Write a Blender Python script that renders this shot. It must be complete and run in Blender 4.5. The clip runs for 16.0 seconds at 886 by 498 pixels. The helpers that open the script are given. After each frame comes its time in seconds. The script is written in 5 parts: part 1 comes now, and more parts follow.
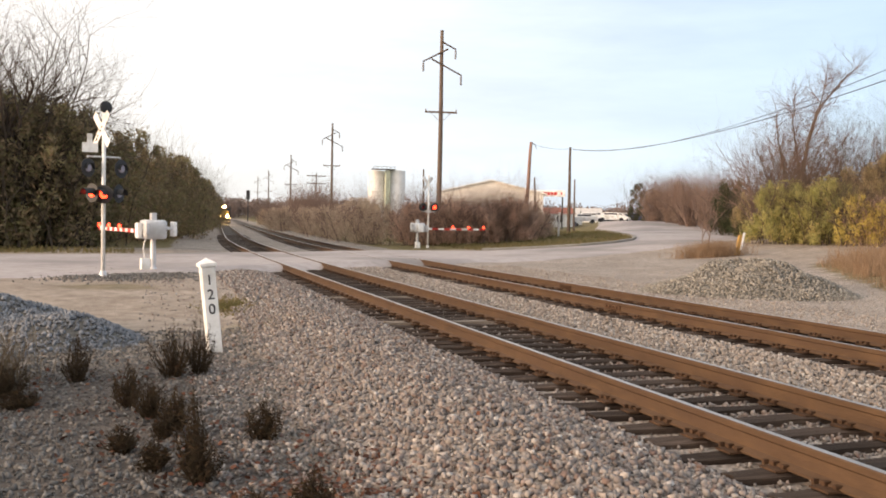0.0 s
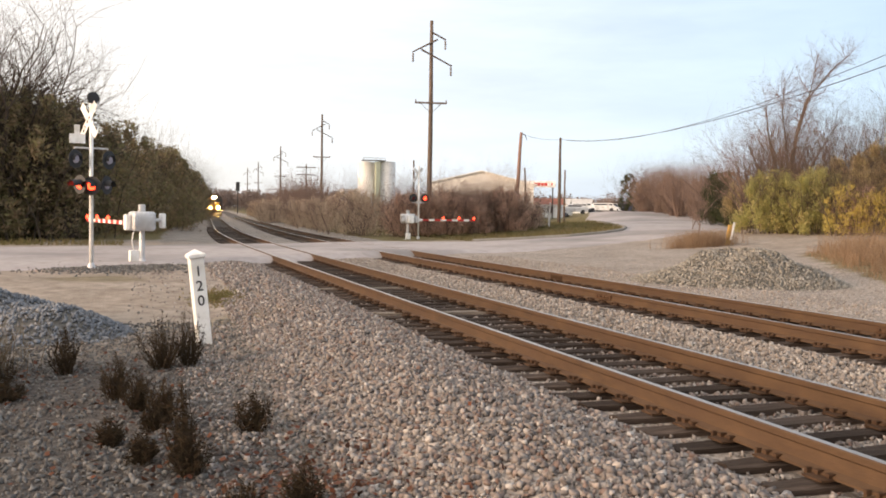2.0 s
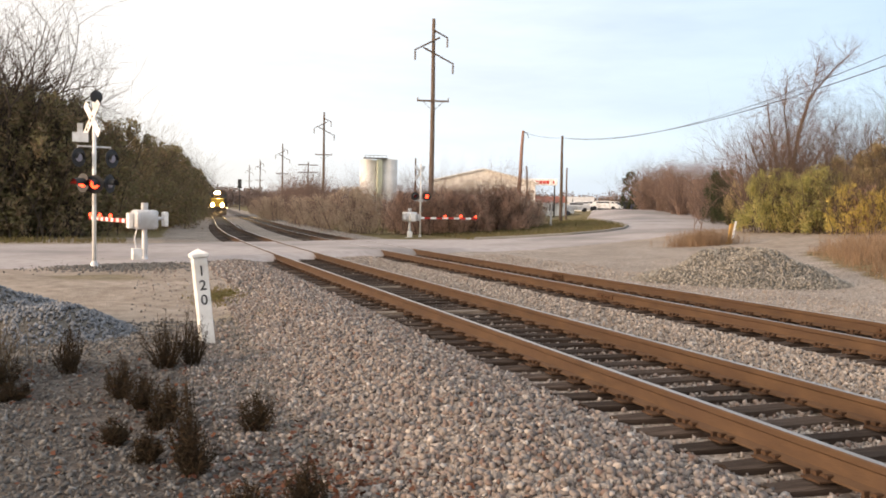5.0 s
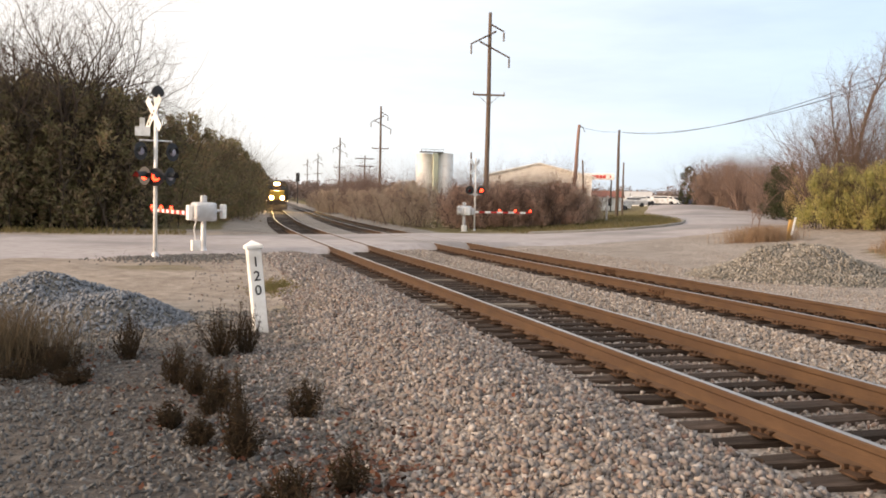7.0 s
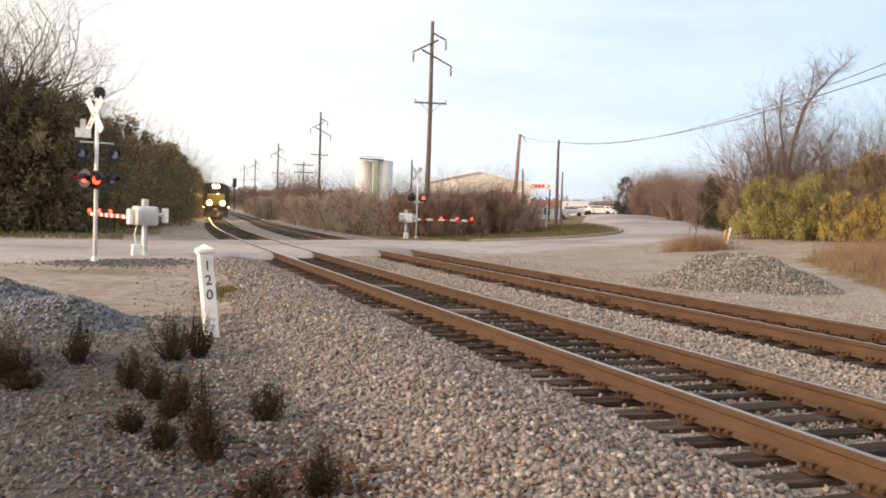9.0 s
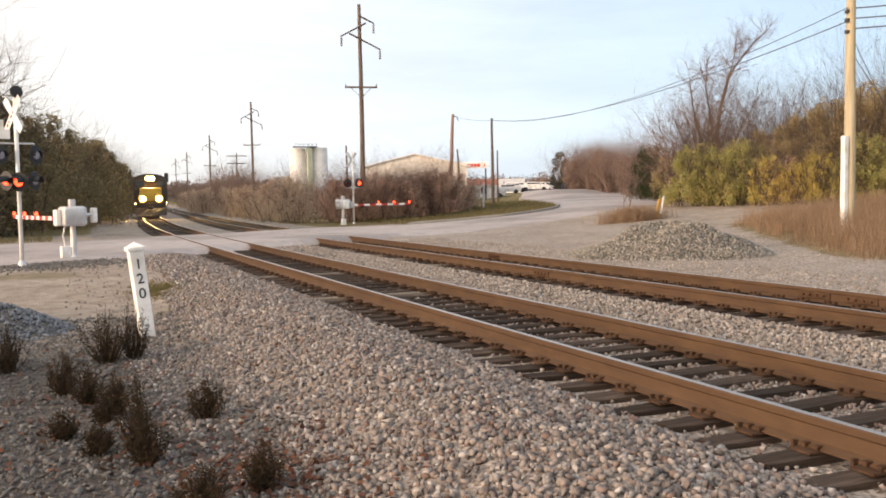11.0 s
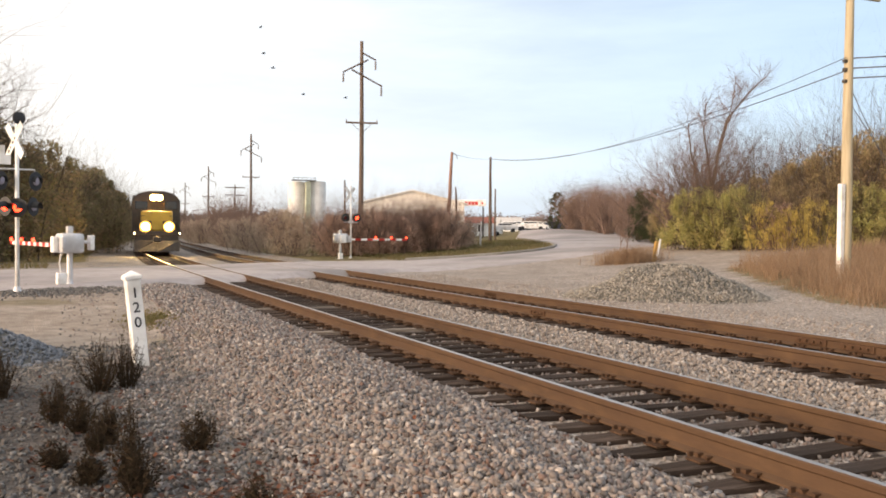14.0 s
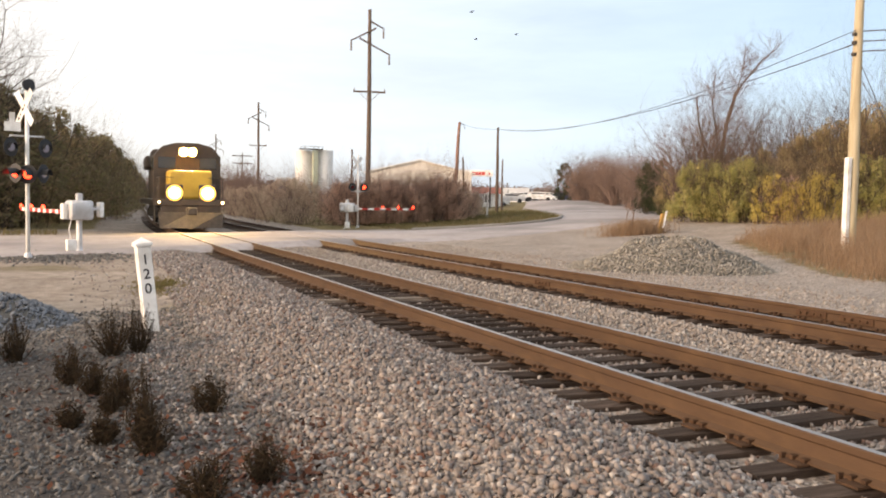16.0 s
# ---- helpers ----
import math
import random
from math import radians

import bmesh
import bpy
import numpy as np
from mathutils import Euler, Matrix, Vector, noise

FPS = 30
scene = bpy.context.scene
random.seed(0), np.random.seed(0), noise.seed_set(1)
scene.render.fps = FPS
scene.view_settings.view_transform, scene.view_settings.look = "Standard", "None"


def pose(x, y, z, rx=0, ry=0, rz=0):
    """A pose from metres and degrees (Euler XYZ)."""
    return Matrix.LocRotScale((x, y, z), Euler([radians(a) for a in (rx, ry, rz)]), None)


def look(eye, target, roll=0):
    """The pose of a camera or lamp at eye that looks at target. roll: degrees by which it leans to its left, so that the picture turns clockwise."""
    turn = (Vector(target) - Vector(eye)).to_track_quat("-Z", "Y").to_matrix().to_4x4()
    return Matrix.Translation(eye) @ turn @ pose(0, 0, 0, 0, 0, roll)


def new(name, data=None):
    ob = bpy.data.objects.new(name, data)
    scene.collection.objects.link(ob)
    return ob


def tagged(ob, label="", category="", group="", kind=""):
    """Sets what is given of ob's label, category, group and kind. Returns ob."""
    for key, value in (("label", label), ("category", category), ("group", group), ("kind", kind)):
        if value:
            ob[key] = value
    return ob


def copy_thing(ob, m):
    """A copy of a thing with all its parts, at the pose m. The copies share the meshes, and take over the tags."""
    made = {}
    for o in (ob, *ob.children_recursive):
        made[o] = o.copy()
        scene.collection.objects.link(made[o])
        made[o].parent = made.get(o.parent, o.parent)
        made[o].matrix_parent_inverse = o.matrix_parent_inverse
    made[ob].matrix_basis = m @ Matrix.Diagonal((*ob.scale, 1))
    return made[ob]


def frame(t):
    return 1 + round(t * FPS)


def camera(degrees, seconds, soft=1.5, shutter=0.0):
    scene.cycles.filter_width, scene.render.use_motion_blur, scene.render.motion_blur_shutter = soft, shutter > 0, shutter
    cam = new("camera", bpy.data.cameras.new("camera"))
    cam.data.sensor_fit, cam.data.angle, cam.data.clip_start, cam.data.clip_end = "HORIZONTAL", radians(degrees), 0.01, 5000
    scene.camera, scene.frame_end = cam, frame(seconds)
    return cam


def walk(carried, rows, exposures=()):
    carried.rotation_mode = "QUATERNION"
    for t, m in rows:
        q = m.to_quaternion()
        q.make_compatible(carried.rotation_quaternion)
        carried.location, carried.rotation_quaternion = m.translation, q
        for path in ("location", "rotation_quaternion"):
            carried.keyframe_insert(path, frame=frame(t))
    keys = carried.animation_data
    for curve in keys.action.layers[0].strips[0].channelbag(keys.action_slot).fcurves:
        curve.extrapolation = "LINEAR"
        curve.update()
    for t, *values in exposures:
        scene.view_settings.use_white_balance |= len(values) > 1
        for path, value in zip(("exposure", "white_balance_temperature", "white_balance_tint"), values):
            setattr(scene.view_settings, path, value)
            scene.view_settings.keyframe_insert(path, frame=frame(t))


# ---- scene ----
cam = camera(52.0, 16.0, soft=1.8, shutter=0.5)
PATH = [
    (0, (-5.138, 1.591, 1.675), (-4.512, 3.489, 1.614), 1.1),
    (0.5, (-5.121, 1.627, 1.657), (-4.48, 3.52, 1.576), 1.5),
    (1, (-5.131, 1.658, 1.647), (-4.493, 3.552, 1.559), 1.3),
    (1.5, (-5.122, 1.623, 1.657), (-4.482, 3.516, 1.58), 1.1),
    (2, (-5.118, 1.651, 1.658), (-4.472, 3.542, 1.578), 0.9),
    (2.5, (-5.134, 1.668, 1.655), (-4.484, 3.558, 1.57), 1.0),
    (3, (-5.114, 1.703, 1.636), (-4.464, 3.592, 1.549), 0.9),
    (3.5, (-5.121, 1.638, 1.666), (-4.468, 3.526, 1.58), 1.0),
    (6, (-5.144, 1.564, 1.7), (-4.539, 3.469, 1.619), 0.9),
    (6.5, (-5.076, 1.483, 1.704), (-4.524, 3.405, 1.636), 0.7),
    (7, (-5.086, 1.426, 1.693), (-4.561, 3.353, 1.592), 1.3),
    (7.5, (-5.199, 1.466, 1.677), (-4.606, 3.374, 1.587), 0.9),
    (8, (-5.316, 1.473, 1.65), (-4.693, 3.371, 1.565), 0.9),
    (8.5, (-5.361, 1.434, 1.652), (-4.75, 3.337, 1.572), 1.5),
    (9, (-5.338, 1.433, 1.654), (-4.682, 3.321, 1.574), 1.9),
    (11.5, (-5.262, 1.489, 1.649), (-4.47, 3.322, 1.532), -1.2),
    (12, (-5.264, 1.509, 1.632), (-4.437, 3.327, 1.536), -0.2),
    (12.5, (-5.272, 1.497, 1.643), (-4.446, 3.318, 1.597), -0.1),
    (13, (-5.288, 1.497, 1.64), (-4.513, 3.34, 1.612), 0.6),
    (13.5, (-5.291, 1.49, 1.642), (-4.517, 3.334, 1.612), 0.5),
    (14, (-5.297, 1.475, 1.649), (-4.509, 3.313, 1.613), 0.4),
    (14.5, (-5.288, 1.456, 1.632), (-4.489, 3.289, 1.592), 0.8),
    (15, (-5.271, 1.365, 1.644), (-4.491, 3.205, 1.575), 0.5),
    (15.5, (-5.267, 1.292, 1.649), (-4.524, 3.144, 1.51), 0.8),
    (16, (-5.349, 1.308, 1.654), (-4.575, 3.149, 1.552), 0.9),
]
walk(cam, [(t, look(eye, target, roll)) for t, eye, target, roll in PATH], exposures=[(0, 0.69, 7750, 19), (16, 0.69, 7750, 19)])

# ---- world and sun ----
SUN_AZ = -100.0      # degrees from +y towards +x
SUN_EL = 12.0
world = bpy.data.worlds.new("world")
scene.world = world
world.use_nodes = True
wn = world.node_tree
wn.nodes.clear()
sky = wn.nodes.new("ShaderNodeTexSky")
sky.sky_type = "NISHITA"
sky.sun_disc = False
sky.sun_elevation = radians(SUN_EL)
sky.sun_rotation = radians(SUN_AZ)
sky.air_density, sky.dust_density, sky.ozone_density = 1.0, 2.0, 3.0
tc = wn.nodes.new("ShaderNodeTexCoord")
mp = wn.nodes.new("ShaderNodeMapping")
mp.inputs["Scale"].default_value = (1.2, 1.2, 7.0)
cl = wn.nodes.new("ShaderNodeTexNoise")
cl.inputs["Scale"].default_value, cl.inputs["Detail"].default_value, cl.inputs["Roughness"].default_value = 1.6, 6.0, 0.6
ramp = wn.nodes.new("ShaderNodeValToRGB")
ramp.color_ramp.elements[0].position, ramp.color_ramp.elements[1].position = 0.30, 0.70
ramp.color_ramp.elements[0].color, ramp.color_ramp.elements[1].color = (0.62, 0.62, 0.62, 1), (0.95, 0.95, 0.95, 1)
# thin cloud thickens towards the low sun
towards = wn.nodes.new("ShaderNodeVectorMath")
towards.operation = "DOT_PRODUCT"
towards.inputs[1].default_value = (math.sin(radians(SUN_AZ)), math.cos(radians(SUN_AZ)), 0.0)
thick = wn.nodes.new("ShaderNodeMapRange")
thick.inputs["From Min"].default_value, thick.inputs["From Max"].default_value = -0.75, 0.1
thick.inputs["To Min"].default_value, thick.inputs["To Max"].default_value = 0.8, 1.0
veil = wn.nodes.new("ShaderNodeMath")
veil.operation = "MULTIPLY"
warmth = wn.nodes.new("ShaderNodeMapRange")
warmth.inputs["From Min"].default_value, warmth.inputs["From Max"].default_value = -0.85, -0.1
tone = wn.nodes.new("ShaderNodeMix")
tone.data_type = "RGBA"
tone.inputs["A"].default_value, tone.inputs["B"].default_value = (5.0, 7.6, 10.6, 1), (8.4, 9.2, 9.6, 1)
mixc = wn.nodes.new("ShaderNodeMix")
mixc.data_type = "RGBA"
bg = wn.nodes.new("ShaderNodeBackground")
bg.inputs["Strength"].default_value = 0.1
wo = wn.nodes.new("ShaderNodeOutputWorld")
wn.links.new(tc.outputs["Generated"], mp.inputs["Vector"])
wn.links.new(mp.outputs["Vector"], cl.inputs["Vector"])
wn.links.new(cl.outputs["Fac"], ramp.inputs["Fac"])
wn.links.new(tc.outputs["Generated"], towards.inputs[0])
wn.links.new(towards.outputs["Value"], thick.inputs["Value"])
wn.links.new(ramp.outputs["Color"], veil.inputs[0])
wn.links.new(thick.outputs["Result"], veil.inputs[1])
wn.links.new(veil.outputs["Value"], mixc.inputs["Factor"])
wn.links.new(towards.outputs["Value"], warmth.inputs["Value"])
wn.links.new(warmth.outputs["Result"], tone.inputs["Factor"])
wn.links.new(tone.outputs["Result"], mixc.inputs["B"])
wn.links.new(sky.outputs["Color"], mixc.inputs["A"])
wn.links.new(mixc.outputs["Result"], bg.inputs["Color"])
wn.links.new(bg.outputs["Background"], wo.inputs["Surface"])

sun = new("sun", bpy.data.lights.new("sun", "SUN"))
sun.data.energy, sun.data.angle, sun.data.color = 3.0, radians(24), (1.0, 0.80, 0.60)
sun.matrix_world = look((300 * math.sin(radians(SUN_AZ)), 300 * math.cos(radians(SUN_AZ)), 300 * math.tan(radians(SUN_EL))), (0, 0, 0))


# ---- materials ----
def mat(name, stops, scale=6.0, detail=6.0, rough=0.85, metal=0.0, bump=0.3, bump_scale=None, stain=None, stain_scale=0.6,
        vary=0.0, island=0.0, stretch=(1, 1, 1), emit=None, power=0.0):
    """A procedural surface: grain from noise through colour stops, a large stain, relief, a shift of value for each piece."""
    m = bpy.data.materials.new(name)
    m.use_nodes = True
    n, l = m.node_tree.nodes, m.node_tree.links
    b = n["Principled BSDF"]
    b.inputs["Roughness"].default_value, b.inputs["Metallic"].default_value = rough, metal
    b.inputs["Specular IOR Level"].default_value = 0.12 if rough > 0.8 else 0.5
    co = n.new("ShaderNodeTexCoord")
    ma = n.new("ShaderNodeMapping")
    ma.inputs["Scale"].default_value = stretch
    l.new(co.outputs["Object"], ma.inputs["Vector"])
    t = n.new("ShaderNodeTexNoise")
    t.inputs["Scale"].default_value, t.inputs["Detail"].default_value, t.inputs["Roughness"].default_value = scale, detail, 0.65
    l.new(ma.outputs["Vector"], t.inputs["Vector"])
    r = n.new("ShaderNodeValToRGB")
    els = r.color_ramp.elements
    els[0].position, els[1].position = 0.3, 0.7
    while len(els) < len(stops):
        els.new(0.5)
    for k, c in enumerate(stops):
        els[k].position = 0.3 + 0.4 * k / max(1, len(stops) - 1)
        els[k].color = (*c, 1)
    l.new(t.outputs["Fac"], r.inputs["Fac"])
    out = r.outputs["Color"]
    if stain:
        t2 = n.new("ShaderNodeTexNoise")
        t2.inputs["Scale"].default_value, t2.inputs["Detail"].default_value = stain_scale, 4.0
        l.new(co.outputs["Object"], t2.inputs["Vector"])
        r2 = n.new("ShaderNodeValToRGB")
        r2.color_ramp.elements[0].position, r2.color_ramp.elements[1].position = 0.45, 0.68
        l.new(t2.outputs["Fac"], r2.inputs["Fac"])
        mx = n.new("ShaderNodeMix")
        mx.data_type = "RGBA"
        l.new(r2.outputs["Color"], mx.inputs["Factor"])
        l.new(out, mx.inputs["A"])
        mx.inputs["B"].default_value = (*stain, 1)
        out = mx.outputs["Result"]
    if vary or island:
        hs = n.new("ShaderNodeHueSaturation")
        mr = n.new("ShaderNodeMapRange")
        amount = vary or island
        mr.inputs["To Min"].default_value, mr.inputs["To Max"].default_value = 1 - amount, 1 + amount
        if vary:
            l.new(n.new("ShaderNodeObjectInfo").outputs["Random"], mr.inputs["Value"])
        else:
            l.new(n.new("ShaderNodeNewGeometry").outputs["Random Per Island"], mr.inputs["Value"])
        l.new(mr.outputs["Result"], hs.inputs["Value"])
        l.new(out, hs.inputs["Color"])
        out = hs.outputs["Color"]
    l.new(out, b.inputs["Base Color"])
    if bump:
        t3 = n.new("ShaderNodeTexNoise")
        t3.inputs["Scale"].default_value, t3.inputs["Detail"].default_value = bump_scale or scale * 4, 5.0
        l.new(ma.outputs["Vector"], t3.inputs["Vector"])
        bp = n.new("ShaderNodeBump")
        bp.inputs["Strength"].default_value, bp.inputs["Distance"].default_value = bump, 0.02
        l.new(t3.outputs["Fac"], bp.inputs["Height"])
        l.new(bp.outputs["Normal"], b.inputs["Normal"])
    if emit:
        b.inputs["Emission Color"].default_value = (*emit, 1)
        b.inputs["Emission Strength"].default_value = power
    return m


def islands(name, stops, rough=0.9, grain=25.0, thin=0.0):
    """Loose pieces in one mesh: each takes its own colour from the stops."""
    m = bpy.data.materials.new(name)
    m.use_nodes = True
    n, l = m.node_tree.nodes, m.node_tree.links
    b = n["Principled BSDF"]
    b.inputs["Roughness"].default_value = rough
    b.inputs["Specular IOR Level"].default_value = 0.2
    r = n.new("ShaderNodeValToRGB")
    els = r.color_ramp.elements
    while len(els) < len(stops):
        els.new(0.5)
    for k, c in enumerate(stops):
        els[k].position = k / max(1, len(stops) - 1)
        els[k].color = (*c, 1)
    piece = n.new("ShaderNodeNewGeometry").outputs["Random Per Island"]
    if thin:
        # neighbouring leaves share a tint
        pn = n.new("ShaderNodeTexNoise")
        pn.inputs["Scale"].default_value, pn.inputs["Detail"].default_value = 0.9, 2.0
        l.new(n.new("ShaderNodeTexCoord").outputs["Object"], pn.inputs["Vector"])
        pm = n.new("ShaderNodeMapRange")
        pm.inputs["From Min"].default_value, pm.inputs["From Max"].default_value = 0.3, 0.7
        l.new(pn.outputs["Fac"], pm.inputs["Value"])
        px = n.new("ShaderNodeMix")
        px.inputs["Factor"].default_value = 0.55
        l.new(piece, px.inputs["A"])
        l.new(pm.outputs["Result"], px.inputs["B"])
        piece = px.outputs["Result"]
    l.new(piece, r.inputs["Fac"])
    t = n.new("ShaderNodeTexNoise")
    t.inputs["Scale"].default_value, t.inputs["Detail"].default_value = grain, 4.0
    l.new(n.new("ShaderNodeTexCoord").outputs["Object"], t.inputs["Vector"])
    mr = n.new("ShaderNodeMapRange")
    mr.inputs["To Min"].default_value, mr.inputs["To Max"].default_value = 0.6, 1.35
    l.new(t.outputs["Fac"], mr.inputs["Value"])
    hs = n.new("ShaderNodeHueSaturation")
    l.new(mr.outputs["Result"], hs.inputs["Value"])
    l.new(r.outputs["Color"], hs.inputs["Color"])
    l.new(hs.outputs["Color"], b.inputs["Base Color"])
    if thin:
        tr = n.new("ShaderNodeBsdfTranslucent")
        l.new(hs.outputs["Color"], tr.inputs["Color"])
        mx = n.new("ShaderNodeMixShader")
        mx.inputs["Fac"].default_value = thin
        l.new(b.outputs["BSDF"], mx.inputs[1])
        l.new(tr.outputs["BSDF"], mx.inputs[2])
        l.new(mx.outputs["Shader"], n["Material Output"].inputs["Surface"])
    return m


def plain(name, colour, rough=0.5, metal=0.0, emit=None, power=0.0):
    return mat(name, [tuple(c * 0.88 for c in colour), tuple(min(1, c * 1.08) for c in colour)], 9.0, 5.0, rough, metal, 0.08, None,
               tuple(c * 0.75 for c in colour), 1.5, emit=emit, power=power)


# Left-side ballast: pinkish grey, its darker tone also carries tree shade.
M_STONE = islands("ballast_stone", [(0.141, 0.121, 0.113), (0.253, 0.225, 0.209), (0.156, 0.102, 0.086), (0.302, 0.275, 0.257), (0.090, 0.080, 0.077), (0.229, 0.181, 0.161), (0.428, 0.400, 0.376), (0.192, 0.174, 0.166), (0.240, 0.199, 0.179), (0.154, 0.148, 0.146), (0.332, 0.293, 0.268)])
M_STONE_PALE = islands("pale_ballast_stone", [(0.214, 0.185, 0.164), (0.315, 0.279, 0.250), (0.149, 0.126, 0.111), (0.366, 0.327, 0.296), (0.258, 0.210, 0.178), (0.459, 0.423, 0.387), (0.240, 0.212, 0.192), (0.298, 0.243, 0.207)])
M_STONE_GREY = islands("crushed_limestone", [(0.188, 0.180, 0.164), (0.276, 0.262, 0.238), (0.120, 0.116, 0.106), (0.376, 0.352, 0.316), (0.220, 0.200, 0.170), (0.152, 0.146, 0.132), (0.312, 0.284, 0.244)])
# Dull grey gravel, darkened further in colour for tree shade at the left.
M_STONE_DULL_SHADE = islands("dull_shaded_gravel", [(0.102, 0.097, 0.094), (0.158, 0.153, 0.146), (0.073, 0.067, 0.064), (0.218, 0.211, 0.202), (0.102, 0.087, 0.078), (0.129, 0.124, 0.121)])
M_STONE_BLUE = islands("bluish_limestone", [(0.146, 0.159, 0.179), (0.212, 0.232, 0.259), (0.113, 0.122, 0.139), (0.252, 0.265, 0.285), (0.172, 0.179, 0.192)])
M_RUST = mat("rusty_rail_steel", [(0.050, 0.025, 0.012), (0.074, 0.039, 0.018), (0.098, 0.053, 0.025)], 7, 7, 0.8, 0.1, 0.2, 60, (0.070, 0.036, 0.018), 1.2, stretch=(1, 0.25, 1))
M_HEAD = mat("worn_rail_top", [(0.30, 0.24, 0.19), (0.46, 0.41, 0.37)], 5, 6, 0.35, 0.8, 0.05, 40, stretch=(1, 0.15, 1))
M_TIE = mat("weathered_tie_timber", [(0.028, 0.020, 0.016), (0.060, 0.044, 0.036), (0.105, 0.078, 0.064)], 5, 8, 0.95, 0, 0.7, 30, (0.055, 0.043, 0.036), 0.9, vary=0.35, stretch=(0.5, 6, 6))
M_TIE_PALE = mat("bleached_tie_timber", [(0.11, 0.09, 0.075), (0.19, 0.16, 0.135), (0.27, 0.235, 0.20)], 5, 8, 0.95, 0, 0.7, 30, (0.14, 0.115, 0.095), 0.9, vary=0.25, stretch=(0.5, 6, 6))
M_PLATE = mat("rusted_tie_plate", [(0.045, 0.027, 0.018), (0.095, 0.054, 0.033)], 14, 5, 0.9, 0.1, 0.4, vary=0.2)
M_ASPHALT = mat("pale_worn_asphalt", [(0.31, 0.275, 0.265), (0.385, 0.345, 0.335), (0.44, 0.40, 0.388)], 2.2, 9, 0.9, 0, 0.25, 70, (0.22, 0.205, 0.20), 0.16)
M_WHITE = mat("weathered_white_paint", [(0.70, 0.70, 0.68), (0.82, 0.82, 0.81), (0.86, 0.86, 0.85)], 6, 7, 0.6, 0, 0.15, 40, (0.56, 0.54, 0.50), 2.0)
M_SILVER = mat("aluminium_paint", [(0.52, 0.53, 0.54), (0.68, 0.68, 0.70)], 6, 5, 0.45, 0.3, 0.1, 40, (0.45, 0.43, 0.42), 2.0)
M_BLACK = plain("black_paint", (0.02, 0.02, 0.022), 0.6)
M_YELLOW = plain("yellow_plastic", (0.62, 0.42, 0.06), 0.5)
M_YELLOW_BROWN = plain("ochre_painted_timber", (0.38, 0.22, 0.06), 0.7)
M_RED = plain("red_reflective", (0.55, 0.04, 0.03), 0.5)
M_REDGLOW = plain("lit_red_lens", (0.8, 0.05, 0.03), 0.3, emit=(1.0, 0.05, 0.02), power=5.0)
M_REDLENS = plain("dark_red_lens", (0.16, 0.01, 0.012), 0.2)
M_PALELENS = plain("unlit_lens_glare", (0.40, 0.38, 0.46), 0.25)
M_POLE = mat("weathered_pole_timber", [(0.070, 0.052, 0.043), (0.120, 0.092, 0.076), (0.17, 0.134, 0.108)], 3, 8, 0.9, 0, 0.4, 20, stretch=(4, 4, 0.4), vary=0.15)
M_POLE_NEW = mat("yellowed_pole_timber", [(0.29, 0.245, 0.165), (0.41, 0.355, 0.25), (0.48, 0.42, 0.31)], 3, 8, 0.85, 0, 0.3, 20, stretch=(5, 5, 0.3))
M_POLE_RED = mat("reddish_pole_timber", [(0.23, 0.14, 0.115), (0.32, 0.205, 0.165)], 3, 7, 0.9, 0, 0.3, 20, stretch=(4, 4, 0.4))
M_WIRE = plain("wire_black", (0.05, 0.05, 0.055), 0.6)
M_BARN = mat("cream_sheet_metal", [(0.80, 0.775, 0.735), (0.84, 0.815, 0.78)], 1.5, 5, 0.6, 0, 0.1, 9, (0.77, 0.72, 0.65), 0.12)
M_BARN_ROOF = mat("pale_roof_sheet", [(0.78, 0.77, 0.75), (0.84, 0.83, 0.81)], 1.0, 5, 0.5, 0.1, 0.1, 9)
M_TANK = mat("white_tank_paint", [(0.76, 0.77, 0.78), (0.84, 0.84, 0.84)], 0.6, 5, 0.5, 0.0, 0.1, 6, (0.5, 0.5, 0.47), 0.25)
M_GREENSTEEL = plain("greenish_shaded_steel", (0.42, 0.46, 0.36), 0.6)
M_TWIG = islands("grey_brown_twigs", [(0.053, 0.040, 0.033), (0.090, 0.069, 0.055), (0.069, 0.053, 0.040), (0.105, 0.082, 0.069)], grain=4)
M_TWIG_PINK = islands("pinkish_brown_twigs", [(0.135, 0.094, 0.078), (0.197, 0.138, 0.116), (0.164, 0.116, 0.100)], grain=4)
M_BARK = mat("grey_brown_bark", [(0.09, 0.07, 0.058), (0.19, 0.15, 0.125)], 6, 7, 0.9, 0, 0.6, 25, stretch=(3, 3, 0.6))
M_LEAF_BROWN = islands("brown_leaves", [(0.195, 0.146, 0.091), (0.305, 0.215, 0.137), (0.221, 0.205, 0.101), (0.163, 0.130, 0.086), (0.351, 0.254, 0.163), (0.176, 0.176, 0.081)], grain=3, thin=0.45)
M_LEAF_OLIVE = islands("olive_leaves", [(0.149, 0.149, 0.056), (0.239, 0.219, 0.080), (0.200, 0.170, 0.080), (0.139, 0.160, 0.060), (0.278, 0.200, 0.091)], grain=3, thin=0.45)
M_LEAF_GREEN = islands("yellow_green_leaves", [(0.36, 0.35, 0.13), (0.47, 0.425, 0.165), (0.28, 0.285, 0.115), (0.53, 0.44, 0.19), (0.42, 0.34, 0.165)], grain=3, thin=0.45)
M_LEAF_YELLOW = islands("yellow_leaves", [(0.56, 0.43, 0.12), (0.66, 0.51, 0.16), (0.48, 0.38, 0.12), (0.42, 0.36, 0.13)], grain=3, thin=0.45)
